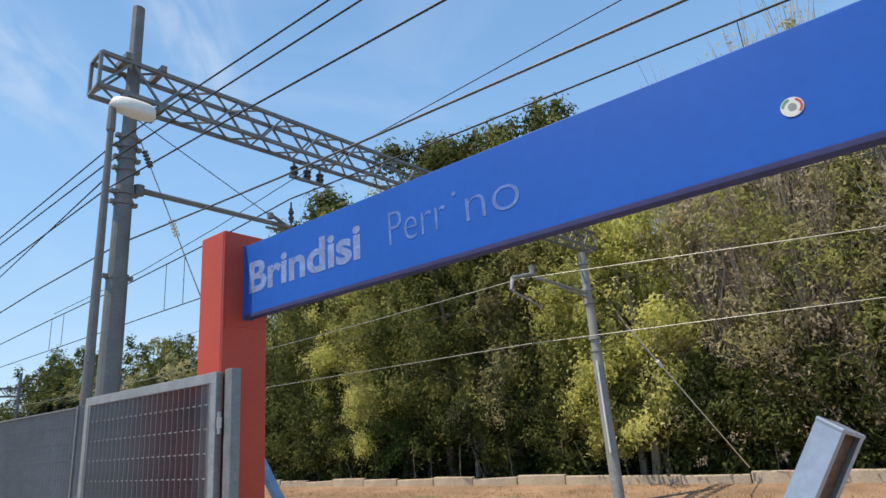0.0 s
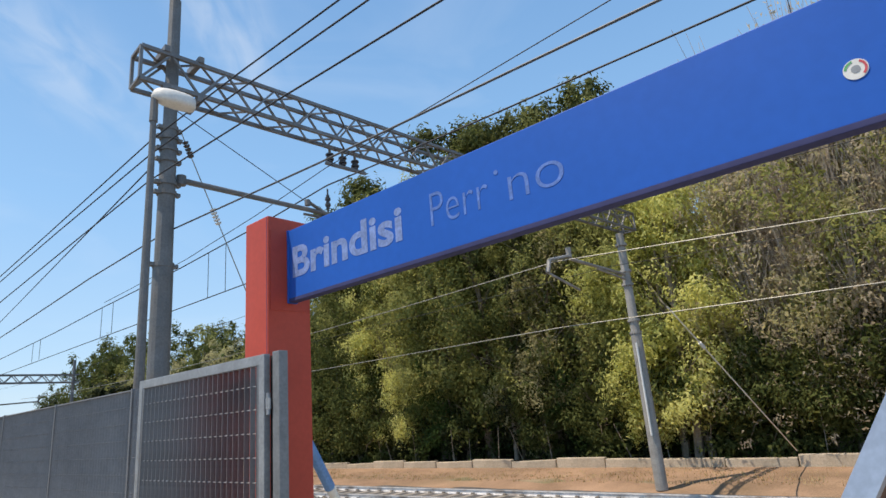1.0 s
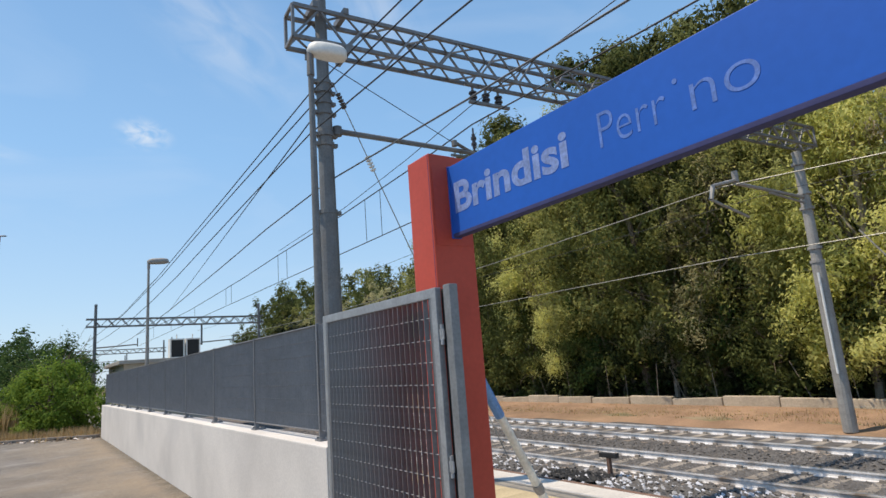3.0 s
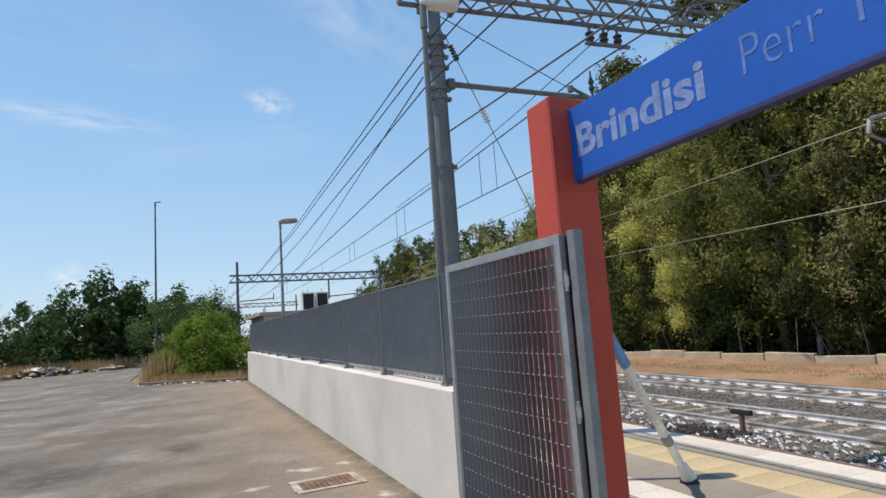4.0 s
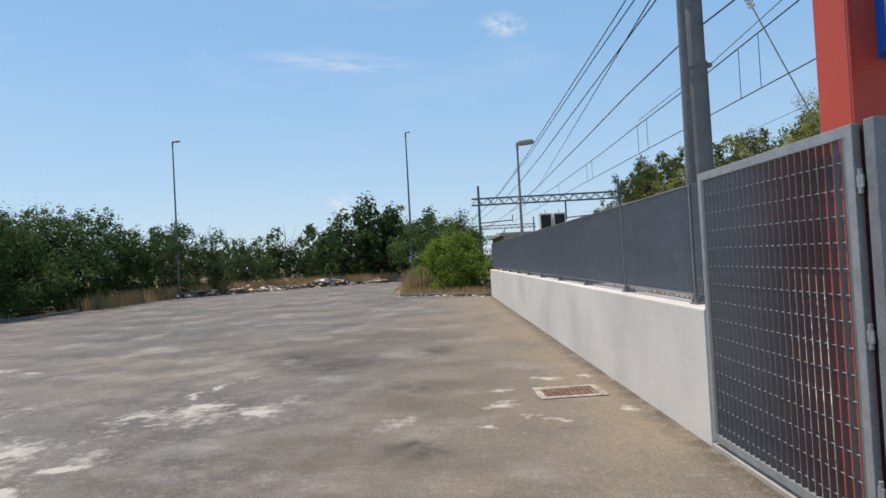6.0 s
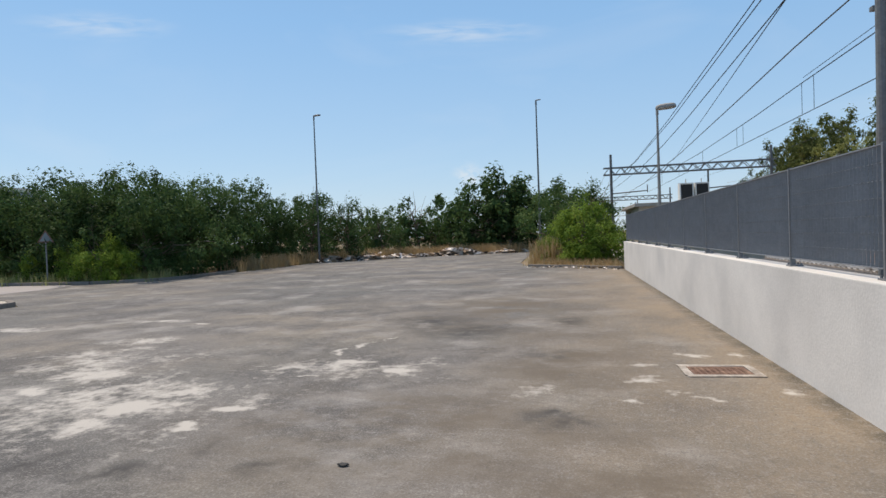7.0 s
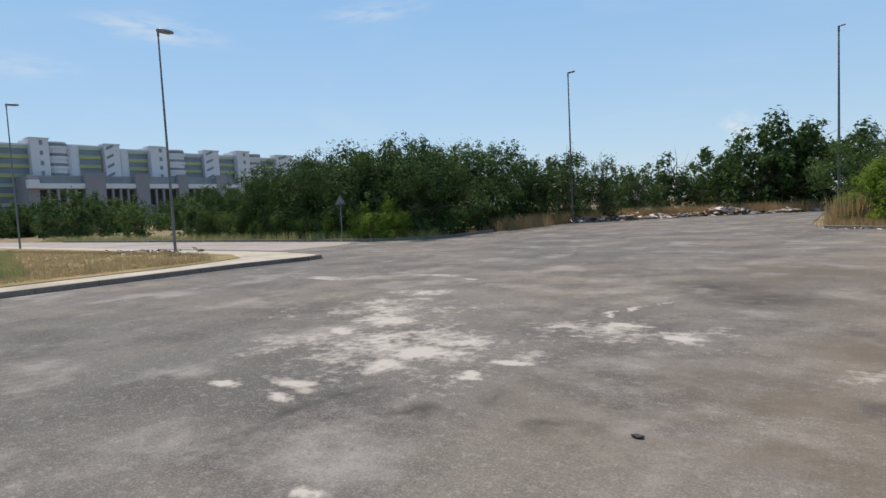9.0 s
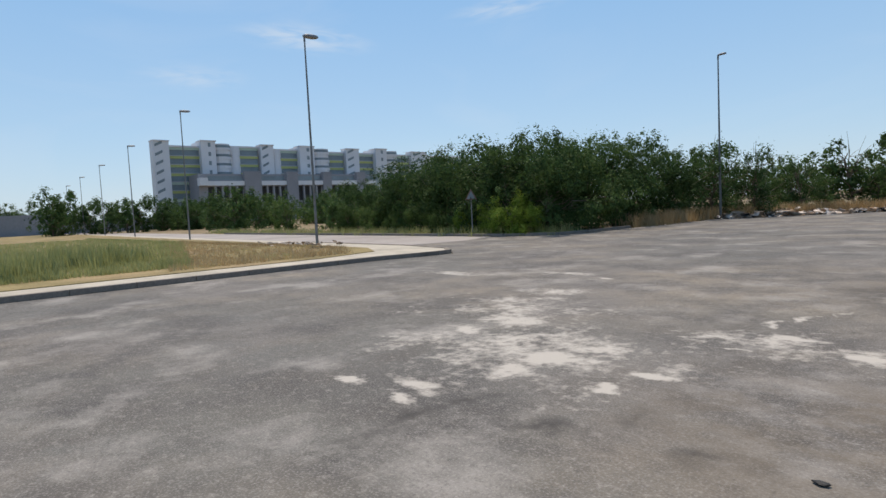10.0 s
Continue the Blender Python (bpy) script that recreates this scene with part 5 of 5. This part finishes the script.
for kind, y in front:
    plant(kind, 22.4 + u(-0.5, 0.8), y + u(-0.3, 0.3), wood_height(y) * u(0.86, 1.0))
for x, y, k in ((24.0, 16.0, 0.84), (24.2, 12.8, 0.85), (23.8, 9.6, 0.84), (24.4, 22.4, 0.86)):
    plant("dark", x, y, k)
for x, y, k in ((24.0, 25.0, 0.96), (24.3, 26.6, 0.88), (24.1, 23.2, 0.84), (24.1, 19.4, 0.91), (24.2, 17.6, 0.97), (24.0, 15.6, 0.98), (24.3, 14.0, 0.93), (24.0, 12.2, 0.84), (24.0, 9.9, 0.93), (24.6, 29.0, 0.82)):
    plant("pine", x, y, k)
y = -6.0
while y < 42:
    plant(("olive", "dark", "olive2", "dark", "mixed")[int(u(0, 5))] if y > 4.5 else ("dark", "mixed", "olive")[int(u(0, 3))], 26.0 + u(-0.8, 1.2), y, wood_height(y) * u(0.95, 1.12) * (0.76 if y < 9 else 0.92))
    y += u(2.0, 2.9)
y = 5.5
while y < 46:
    plant(("dark", "olive", "dark")[int(u(0, 3))] if y > 5 else "mixed", 30.5 + u(-1, 1.5), y, wood_height(y) * u(0.9, 1.05) * (0.78 if y < 10 else 1.0))
    y += u(2.4, 3.4)
for y in range(44, 74, 4):
    plant(("olive", "dark", "olive2", "dark")[int(u(0, 4))], 24.5 + u(-1.5, 4), y + u(-1, 1), u(0.72, 0.95))
    plant(("olive", "dark")[int(u(0, 2))], 30 + u(-1.5, 4), y + u(-1, 1), u(0.72, 0.95))
y = 33.0
while y < 72:
    plant(("dark", "olive2", "dark", "mixed")[int(u(0, 4))], 22.6 + u(-0.6, 1.0), y, u(0.56, 0.72))
    plant("shrub", 21.8 + u(-0.4, 0.6), y + 1, u(1.2, 1.8))
    y += u(2.0, 2.8)
for x, y, k in ((22.0, 3.2, 1.0), (21.8, 4.9, 0.86), (22.0, -1.0, 1.0), (21.7, 1.6, 0.9), (21.6, 0.2, 0.82), (22.3, 2.4, 1.16), (22.2, 4.0, 1.1), (22.4, 0.8, 1.2)):
    plant("bare", x, y, k)
for x, y, k in ((21.1, 7.15, 1.06), (21.0, 8.5, 0.56), (21.3, 6.75, 0.98), (21.4, 7.7, 0.92), (21.5, 20.8, 0.62)):
    plant("lime", x, y, k)
# low shrubs whose leaf colour paints the shade at the foot of the wood
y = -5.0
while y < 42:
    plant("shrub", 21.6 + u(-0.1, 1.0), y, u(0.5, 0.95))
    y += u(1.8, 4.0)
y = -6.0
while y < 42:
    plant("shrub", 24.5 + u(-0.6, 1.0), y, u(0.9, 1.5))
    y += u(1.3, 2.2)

y = -4.0
while y < 36:
    plant("sapling", 21.6 + u(-0.4, 0.9), y, u(0.6, 1.1))
    y += u(1.2, 2.6)
y = -4.5
while y < 38:
    plant(("thicket", "shade_thicket", "shade_thicket")[int(u(0, 3))], 22.0 + u(-0.3, 0.7), y, u(0.65, 1.25))
    y += u(1.2, 2.4)
for y, k in ((76, 0.55), (79, 0.5), (82, 0.46), (85, 0.42), (88, 0.4)):
    plant("dark", 23 + u(-1, 1), y, k)
for x, y, k in ((21.2, 5.6, 0.8), (21.3, 4.3, 0.9), (21.2, 3.0, 0.75), (21.4, 1.4, 0.8), (21.2, 24.6, 0.9), (21.3, 22.8, 0.8), (21.2, 26.4, 0.85), (21.3, 10.6, 0.75), (21.4, 13.2, 0.7)):
    plant("shade_thicket", x, y, k)
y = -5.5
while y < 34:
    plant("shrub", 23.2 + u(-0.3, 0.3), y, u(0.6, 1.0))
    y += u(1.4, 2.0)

# scrub round the car park
for kind, x, y, s in (("bush", -19.6, 24.2, 0.84), ("bush2", -22.6, 24.4, 0.9), ("bush", -25.6, 25.0, 0.92), ("bush2", -28.4, 25.6, 0.86), ("bush", -31.5, 26.0, 0.9), ("bush2", -34.8, 26.6, 0.8),
                      ("bush", -38.5, 27.2, 0.72), ("bush2", -42.5, 27.8, 0.66), ("bush", -46.5, 28.4, 0.62), ("bush", -36, 31, 0.85), ("bush2", -43, 33, 0.8), ("bush", -50, 35, 0.8), ("bush2", -57, 36, 0.75),
                      ("bush", -20.6, 27.4, 0.92), ("bush2", -20.0, 30.6, 0.9), ("bush", -20.4, 33.8, 0.88), ("bush2", -19.8, 36.6, 0.82), ("bush", -24.5, 28.0, 0.95), ("bush2", -24, 33, 0.95), ("bush", -29, 30, 0.95),
                      ("sparse", -18.0, 38.8, 1.0), ("sparse", -16.0, 40.4, 0.9), ("sparse", -14.2, 43.8, 0.72), ("bush", -17.5, 44.5, 0.55), ("bush2", -14.5, 50, 0.5), ("sparse", -12.6, 48.5, 1.0), ("bush", -11.2, 49, 0.55),
                      ("bush2", -8.9, 49.5, 0.85), ("bush", -6.9, 50.5, 1.12), ("bush2", -5.0, 50.8, 1.18), ("bush", -3.0, 51, 1.0), ("bush2", -0.6, 50, 0.95), ("bush", 1.6, 52, 0.8),
                      ("sparse", -5.2, 50.2, 1.35), ("bush", -20, 60, 0.9), ("bush2", -13, 62, 0.8), ("bush", -8, 66, 0.9), ("bush2", -26, 56, 1.0),
                      ("bush", -0.2, 33.5, 0.72), ("sparse", 1.2, 31.0, 0.8),
                      ("fresh", 0.3, 27.6, 0.66), ("fresh", 1.3, 26.9, 0.48), ("fresh", 0.8, 29.0, 0.74), ("fresh", -0.3, 29.0, 0.45)):
    plant(kind, x, y, s, -0.04)
for x, y, s in ((-59.5, 30.0, 0.62), (-40, 25.2, 0.42), (-35, 24.6, 0.45), (-31, 24.0, 0.4), (-28.6, 23.8, 0.36), (-27, 23.4, 0.3)):
    plant("green", x, y, s, -0.04)
for x, y, s in ((-22.3, 22.6, 0.42), (-20.6, 22.4, 0.5), (-19.2, 22.5, 0.36), (-24.4, 22.8, 0.35), (-71, 28.9, 1.0), (-80, 36, 0.9), (-90, 38, 0.9), (-100, 40, 0.95)):
    plant("fresh" if s < 0.52 else "bush", x, y, s, -0.04)
for x, y, s in ((-110, 38, 1.1), (-118, 40, 1.2), (-128, 38, 1.2), (-140, 44, 1.2), (-150, 50, 1.3), (-100, 50, 1.2), (-92, 54, 1.2), (-84, 56, 1.25), (-76, 58, 1.3), (-70, 60, 1.2), (-116, 16.6, 1.6), (-122, 19.0, 1.3), (-115, 22.0, 1.15), (-117, 24.6, 1.25), (-115, 27.4, 1.2), (-116, 30.2, 1.3), (-115, 33.2, 1.25)):
    plant("bush2", x, y, s * 0.82, -0.04)

for k in range(26):
    plant(("bush", "bush2")[k % 2], -150 + 4.2 * k + u(-1.5, 1.5), 46 + 14 * (k / 26) + u(-3, 3), u(0.75, 1.0), -0.04)
for k in range(10):
    plant(("bush2", "green", "bush")[k % 3], -135 + 4.4 * k + u(-1.5, 1.5), 40 - 0.09 * k * 4 + u(-2.5, 2.5), u(0.5, 0.95), -0.04)
for k in range(9):
    plant(("bush", "bush2")[k % 2], -31 + 4.2 * k + u(-1, 1), 65 + u(-4, 4), u(0.6, 0.8), -0.04)
for k in range(7):
    plant(("bush", "bush2")[k % 2], -162 + u(-4, 4), 6 + 2.8 * k + u(-1, 1), u(0.8, 1.1), -0.04)
for k in range(9):
    plant("bush2", -300 + u(0, 40), -60 + 16 * k, u(1.5, 2.2), -0.04)


def tufts(name, count, region, h, mat, label, seed, base_z=0.0):
    """Grass blades in loose tufts; region(g) gives a place."""
    g = np.random.default_rng(seed)
    vs, fs = [], []
    for k in range(count):
        x, y = region(g)
        hh = h * g.uniform(0.4, 1.3)
        for j in range(5):
            a = g.uniform(0, 6.28)
            bx, by = x + g.normal(0, 0.08), y + g.normal(0, 0.08)
            dx, dy = math.cos(a), math.sin(a)
            lean_f = g.uniform(0.1, 0.5) * hh
            wd = 0.012 + 0.01 * hh
            n = len(vs)
            vs += [(bx - dy * wd, by + dx * wd, base_z), (bx + dy * wd, by - dx * wd, base_z), (bx + dx * lean_f, by + dy * lean_f, base_z + hh)]
            fs.append((n, n + 1, n + 2))
    return tagged(raw(name, vs, fs, mat), label, "grass", kind="stuff")


def along(pts, width):
    pts = [Vector((*p, 0)) for p in pts]
    def pick(g):
        i = int(g.integers(0, len(pts) - 1))
        p = pts[i].lerp(pts[i + 1], g.random())
        return p.x + g.normal(0, width), p.y + g.normal(0, width)
    return pick


tufts("dry_grass", 2600, along([(-17.8, 29), (-18.0, 38.6), (-13.4, 43.2), (-9, 46), (-3.5, 47.6)], 0.45), 0.75, L_STRAW, "dry yellow grass along the edge of the car park", 3, -0.03)
tufts("dry_grass", 420, along([(-1.2, 27.6), (-0.9, 27.0), (0.4, 26.2), (1.2, 25.2), (1.4, 24.4)], 0.42), 0.34, L_STRAW, "dry straw grass before the green bush", 4, -0.03)
tufts("dry_grass", 200, along([(-1.5, 29.2), (-1.2, 28.6), (-0.9, 28.2)], 0.3), 1.1, L_STRAW, "tall dry brown stalks beside the green bush", 14, -0.03)
tufts("verge_grass", 1500, lambda g: (g.uniform(16.6, 19.8), g.uniform(-3, 32)), 0.08, L_STRAW, "short dry grass on the railway verge", 6, -0.69)
tufts("roadside_grass", 1500, along([(-18.0, 23.2), (-22, 22.1), (-40, 23.2), (-70, 26)], 0.5), 0.5, L_GRASS, "rough green grass along the road", 7, -0.03)
def fan(near, far, low, high):
    """Places on the island between two distances and two bearings seen from the car park."""
    def pick(g):
        x = -near - (far - near) * g.random() ** 1.3
        return x, min(12.6, 0.4 - x * g.uniform(low, high))
    return pick


tufts("island_grass", 13000, fan(18.6, 68, -0.12, 0.31), 0.17, L_GRASS, "long green and yellow grass on the island", 8, 0.12)
tufts("island_straw", 3200, fan(17.6, 40, 0.28, 0.6), 0.13, L_STRAW, "short straw on the island", 9, 0.12)
tufts("tall_weeds", 520, along([(-20.4, 1.6), (-21.4, 2.6), (-24.3, 3.9), (-22.6, 4.9), (-25.5, 5.6)], 0.7), 0.62, L_GRASS, "tall pale green weeds on the island", 10, 0.12)

paving("grey_slab", 2.16, 3.4, M_GREYPAVE, 0.62)
paving("white_slab", 3.4, 3.77, M_WHITELINE, 0.62)
paving("grey_slab", 3.77, 4.42, M_GREYPAVE, 0.62)
paving("yellow_slab", 4.42, 4.95, M_YELLOW, 0.4)
paving("grey_slab", 4.95, 5.2, M_GREYPAVE, 0.4)
paving("white_slab", 5.2, 5.595, M_WHITELINE, 0.5)

# ---- hospital block in the distance ----
M_BWHITE = material("white_facade", (0.62, 0.625, 0.64), 0.7, scale=0.08, vary=0.06, fine=2, bump=0)
M_BGREY = material("grey_podium", (0.24, 0.24, 0.255), 0.8, scale=0.08, vary=0.1, fine=2, bump=0)
# glass colour lightened to paint in the haze of the distance
M_BGLASS = material("hazy_glazing", (0.17, 0.215, 0.235), 0.3, scale=0.1, vary=0.2, fine=2, bump=0)
M_BGREEN = material("yellow_green_panel", (0.42, 0.47, 0.17), 0.6, scale=0.1, vary=0.1, fine=2, bump=0)
M_BTEAL = material("pale_green_panel", (0.4, 0.5, 0.42), 0.6, scale=0.1, vary=0.1, fine=2, bump=0)
M_BPALE = material("pale_grey_concrete", (0.4, 0.41, 0.43), 0.8, scale=0.08, vary=0.08, fine=2, bump=0)
hospital = thing("hospital", "long white hospital block with yellow-green window bands", "building", (-300, 1.8, 0))
FLOORS = 9
# wings between the towers: haze-paled glazing with green bands
for y0, y1, z in ((89.8, 104.4, 37.9), (120, 134.9, 38.6), (142.8, 157.7, 37.8), (177.3, 187.4, 37.2), (197.2, 208.6, 37.1), (226.7, 236.2, 36.8), (249.9, 290, 36.8)):
    bm = B()
    box(bm, -12, 0, y0, y1, 0, z)
    wing = part("wing", bm, M_BGLASS, hospital, "glazed wing with distance haze put into the glass colour")
    for k in range(1, FLOORS + 1):
        zz = z * k / FLOORS
        bm = B()
        box(bm, 0, 0.5, y0, y1, zz - 1.55, zz - 0.35)
        part("band", bm, (M_BGREEN, M_BTEAL)[k % 4 == 1 or k < 4], wing)
        bm = B()
        box(bm, 0, 0.9, y0, y1, zz - 0.35, zz)
        part("floor_slab", bm, M_BWHITE if k == FLOORS else M_BPALE, wing)
    bm = B()
    box(bm, -12, 0.95, y0, y1, z, z + 0.5)
    part("roof_edge", bm, M_BWHITE, wing)
    if y1 - y0 > 12 and y0 > 110:
        bm = B()
        tube(bm, (-2.0, y0 + 2.6, 0), (-2.0, y0 + 2.6, z), 3.4, n=16)
        part("pier", bm, M_BWHITE, wing)
# white towers: stair towers with slanting slots, others with a rounded bay
for y0, y1, z, kind in ((81.8, 89.8, 40.0, 1), (104.4, 120, 40.6, 0), (134.9, 142.8, 39.7, 1), (157.7, 177.3, 39.7, 0), (187.4, 197.2, 39.3, 1), (208.6, 226.7, 39.8, 0), (236.2, 249.9, 38.8, 1)):
    bm = B()
    ym = y0 + (y1 - y0) * 0.46
    if kind:
        box(bm, -3, 2.5, y0 + 0.8, y1, 0, z)
    else:
        box(bm, -10, 3.5, y0, ym, 0, z)
        tube(bm, (-1.5, (ym + y1) / 2, 0), (-1.5, (ym + y1) / 2, z - 0.8), (y1 - ym) / 2 + 0.4, n=24)
        box(bm, -10, -1.5, ym, y1, 0, z - 0.8)
    tower = part("tower", bm, M_BWHITE, hospital, "white stair tower")
    bm = B()
    box(bm, -3.2, 3.0 if kind else 3.9, y0 + (0.6 if kind else -0.3), y1 + 0.2 if kind else ym + 0.4, z, z + 0.5)
    part("roof_slab", bm, M_BWHITE, tower)
    for k in range(FLOORS):
        zz = z * (k + 0.4) / FLOORS
        bm = B()
        if kind:
            a, w = y0 + (y1 - y0) * 0.2, (y1 - y0) * 0.42
            low_e = [bm.verts.new((x, a + dy, zz + dz)) for x in (2.4, 2.6) for dy, dz in ((0, 0), (w, 1.7), (w, 3.0), (0, 1.3))]
            for q in ((4, 5, 6, 7), (3, 2, 1, 0), (0, 1, 5, 4), (1, 2, 6, 5), (2, 3, 7, 6), (3, 0, 4, 7)):
                bm.faces.new([low_e[i] for i in q])
        else:
            box(bm, 3.4, 3.56, y0 + (ym - y0) * 0.48, y0 + (ym - y0) * 0.66, zz, zz + 2.0)
        part("window", bm, M_BGLASS, tower)
        if not kind:
            bm = B()
            tube(bm, (-1.5, (ym + y1) / 2, zz), (-1.5, (ym + y1) / 2, zz + 1.25), (y1 - ym) / 2 + 0.5, n=24)
            part("window_band", bm, M_BGLASS, tower)
            bm = B()
            tube(bm, (-1.5, (ym + y1) / 2, zz - 1.3), (-1.5, (ym + y1) / 2, zz - 0.1), (y1 - ym) / 2 + 0.95, n=24)
            part("balcony_front", bm, M_BWHITE, tower)
# podium: closed grey blocks between glazed bays with white parapets
bm = B()
box(bm, 2, 15, 98, 199, 0, 23.6)
podium = part("podium", bm, M_BGREY, hospital, "lower grey podium with dark openings")
for y0, y1 in ((119.5, 128.2), (142.0, 148.4), (163.4, 168.6), (185.0, 190.8)):
    bm = B()
    box(bm, 15, 17.4, y0, y1, 0, 24.8)
    part("block", bm, M_BGREY, podium)
for y0, y1 in ((101.7, 119.5), (128.2, 142.0), (148.4, 163.4), (168.6, 185.0), (190.8, 198.6)):
    bm = B()
    box(bm, 15, 17.0, y0, y1, 17.9, 20.1)
    part("balcony", bm, M_BWHITE, podium)
    bm = B()
    box(bm, 15, 15.1, y0 + 0.5, y1 - 0.5, 20.6, 22.7)
    part("window", bm, M_BGLASS, podium)
    bm = B()
    box(bm, 15, 15.1, y0 + 0.5, y1 - 0.5, 10.0, 17.4)
    part("window", bm, M_BLACK, podium)
    n_col = int((y1 - y0) / 3.4)
    for q in range(1, n_col):
        bm = B()
        yy = y0 + (y1 - y0) * q / n_col
        box(bm, 15.1, 16.4, yy - 0.45, yy + 0.45, 0, 17.9)
        part("column", bm, M_BGREY, podium)
bm = B()
box(bm, 15, 18.5, 97.4, 101.2, 18.0, 21.6)
part("plant_room", bm, M_BWHITE, podium)

# far boundary wall and shed
bm = B()
box(bm, -151, -150, -60, 24, -0.03, 4.4)
box(bm, -151, -150, 24, 55, -0.03, 2.7)
tagged(part("wall_far", bm, M_BGREY), "long grey boundary wall across the fields", "wall", kind="structure")
shed = thing("shed", "long low pale shed beyond the boundary wall", "building", (-190, -40, 0))
bm = B()
box(bm, -20, 0, 0, 60, 0, 4.6)
part("wall", bm, M_BGREY, shed)
bm = B()
box(bm, -20.5, 0.6, -0.5, 60.5, 4.6, 5.2)
part("roof", bm, M_BWHITE, shed)

# warning sign in the scrub
ws = thing("road_sign", "rusty triangular warning sign before the bushes", "road sign", (-22.9, 21.95, 0))
bm = B()
tube(bm, (0, 0, -0.03), (0, 0, 2.2), 0.03, n=8)
part("post", bm, M_FENCE, ws)
for k, (s, mt, nm, dx) in enumerate(((0.37, M_RUST, "rim", 0.0), (0.27, M_BGLASS, "face", -0.008))):
    bm = B()
    vs = []
    for dz in (0, 0.012):
        vs.append([bm.verts.new((s * math.cos(a), dx - 0.04 - dz, 2.05 + s * math.sin(a))) for a in (radians(90), radians(210), radians(330))])
    bm.faces.new(vs[0])
    bm.faces.new(vs[1][::-1])
    for i in range(3):
        bm.faces.new((vs[0][i], vs[0][(i + 1) % 3], vs[1][(i + 1) % 3], vs[1][i]))
    part(nm, bm, mt, ws)
ws.rotation_euler.z = radians(40)

# stakes of an old wire fence at the edge of the wood
rs = np.random.default_rng(41)
bm = B()
tube(bm, (0, 0, -0.1), (0, 0, 1.5), 0.015, 0.012, 7)
stake0 = part("stake", bm, M_PALEBARK)
tagged(stake0, "thin pale fence stake at the edge of the wood", "stake", "stakes along the wood")
for i in range(26):
    o = stake0 if i == 0 else copy_thing(stake0, Matrix())
    yy = -3 + i * 1.5 + rs.uniform(-0.6, 0.6)
    o.matrix_basis = pose(20.6 + rs.uniform(-0.1, 0.3), yy, -0.62, rs.normal(0, 4), rs.normal(0, 4), 0)
    if rs.random() < 0.25:
        o.matrix_basis = pose(20.6 + rs.uniform(-0.1, 0.2), yy, -0.62, rs.choice((-24, 24)), 3, 0)

# rubbish along the edge of the asphalt
M_PLASTER = material("dusty_plaster", (0.74, 0.66, 0.59), 0.9, scale=2, vary=0.35, fine=20, bump=0.3, tint=(0.4, 0.3, 0.22), spec=0.1)
M_RUBBLE = material("rubble_earth", (0.3, 0.215, 0.145), 0.95, scale=2, vary=0.35, fine=20, bump=0.4, tint=(0.42, 0.33, 0.25), spec=0.1)
HEAPS = [(0, 0.25, 0.4), (0, 0.75, 0.5), (1, 0.2, 0.35), (1, 0.65, 0.3), (2, 0.1, 0.75), (2, 0.45, 0.45), (3, 0.3, 0.35)]
RUB = [("pale_rubbish", M_PLASTER, 420, 0.17, "pale torn rubbish and plaster lumps"), ("dark_rubbish", M_BLACK, 130, 0.13, "dark rags and tyres among the rubbish"), ("brown_rubbish", M_RUBBLE, 520, 0.15, "brown cardboard and rubble")]
edge_line = [Vector((x, y, 0)) for x, y in ((-17.3, 37.4), (-13.2, 41.6), (-9.2, 44.4), (-6.2, 46.0), (-3.2, 47.4))]
for nm, mt, cnt, sz, lb in RUB:
    vs, fs = [], []
    for k in range(cnt):
        if k % 9 == 0:
            p = Vector((-1.8, 26.3, 0)).lerp(Vector((1.6, 23.7, 0)), rs.random()) + Vector((rs.normal(0, 0.25), rs.normal(0, 0.25), 0.02))
            s = sz * rs.uniform(0.2, 0.6)
        elif k % 7 == 0:
            p = Vector((-27 + rs.normal(0, 1.6), 13.4 + rs.normal(0, 0.5), 0.14))
            s = sz * rs.uniform(0.4, 1.0)
        else:
            i = int(rs.integers(0, 4))
            f = rs.random()
            up = 0.04 + 0.08 * rs.random()
            if k % 3:
                i, f, top = HEAPS[int(rs.integers(0, 7))]
                wide = rs.normal(0, 0.1)
                f += wide
                up = max(0.03, top * (1 - abs(wide) * 7) * rs.random())
            p = edge_line[i].lerp(edge_line[i + 1], f) + Vector((rs.normal(0, 0.5), rs.normal(0.2, 0.4), up))
            s = sz * rs.uniform(0.5, 2.2)
        n0 = len(vs)
        for q in range(7):
            dv = Vector(rs.normal(0, 1, 3)).normalized()
            vs.append(tuple(p + Vector((dv.x * s * 1.5, dv.y * s * 1.2, dv.z * s * 0.6))))
        fs += [(n0, n0 + 1, n0 + 2), (n0, n0 + 2, n0 + 3), (n0 + 1, n0 + 4, n0 + 2), (n0 + 3, n0 + 5, n0), (n0 + 4, n0 + 5, n0 + 6), (n0 + 2, n0 + 5, n0 + 3), (n0 + 1, n0 + 6, n0 + 4), (n0, n0 + 6, n0 + 1)]
    tagged(raw(nm, vs, fs, mt), lb, "rubbish", kind="stuff")
# a flat dark stone on the asphalt
bm = B()
sp = bmesh.ops.create_icosphere(bm, subdivisions=2, radius=1.0)
for v in sp["verts"]:
    v.co = Vector((v.co.x * 0.042, v.co.y * 0.022, v.co.z * 0.01)) * (1 + 0.15 * math.sin(v.co.x * 7 + v.co.y * 5))
stn = part("stone", bm, M_BLACK)
stn.location = (-1.79, 3.59, 0.012)
tagged(stn, "small flat dark lump lying on the asphalt", "stone")
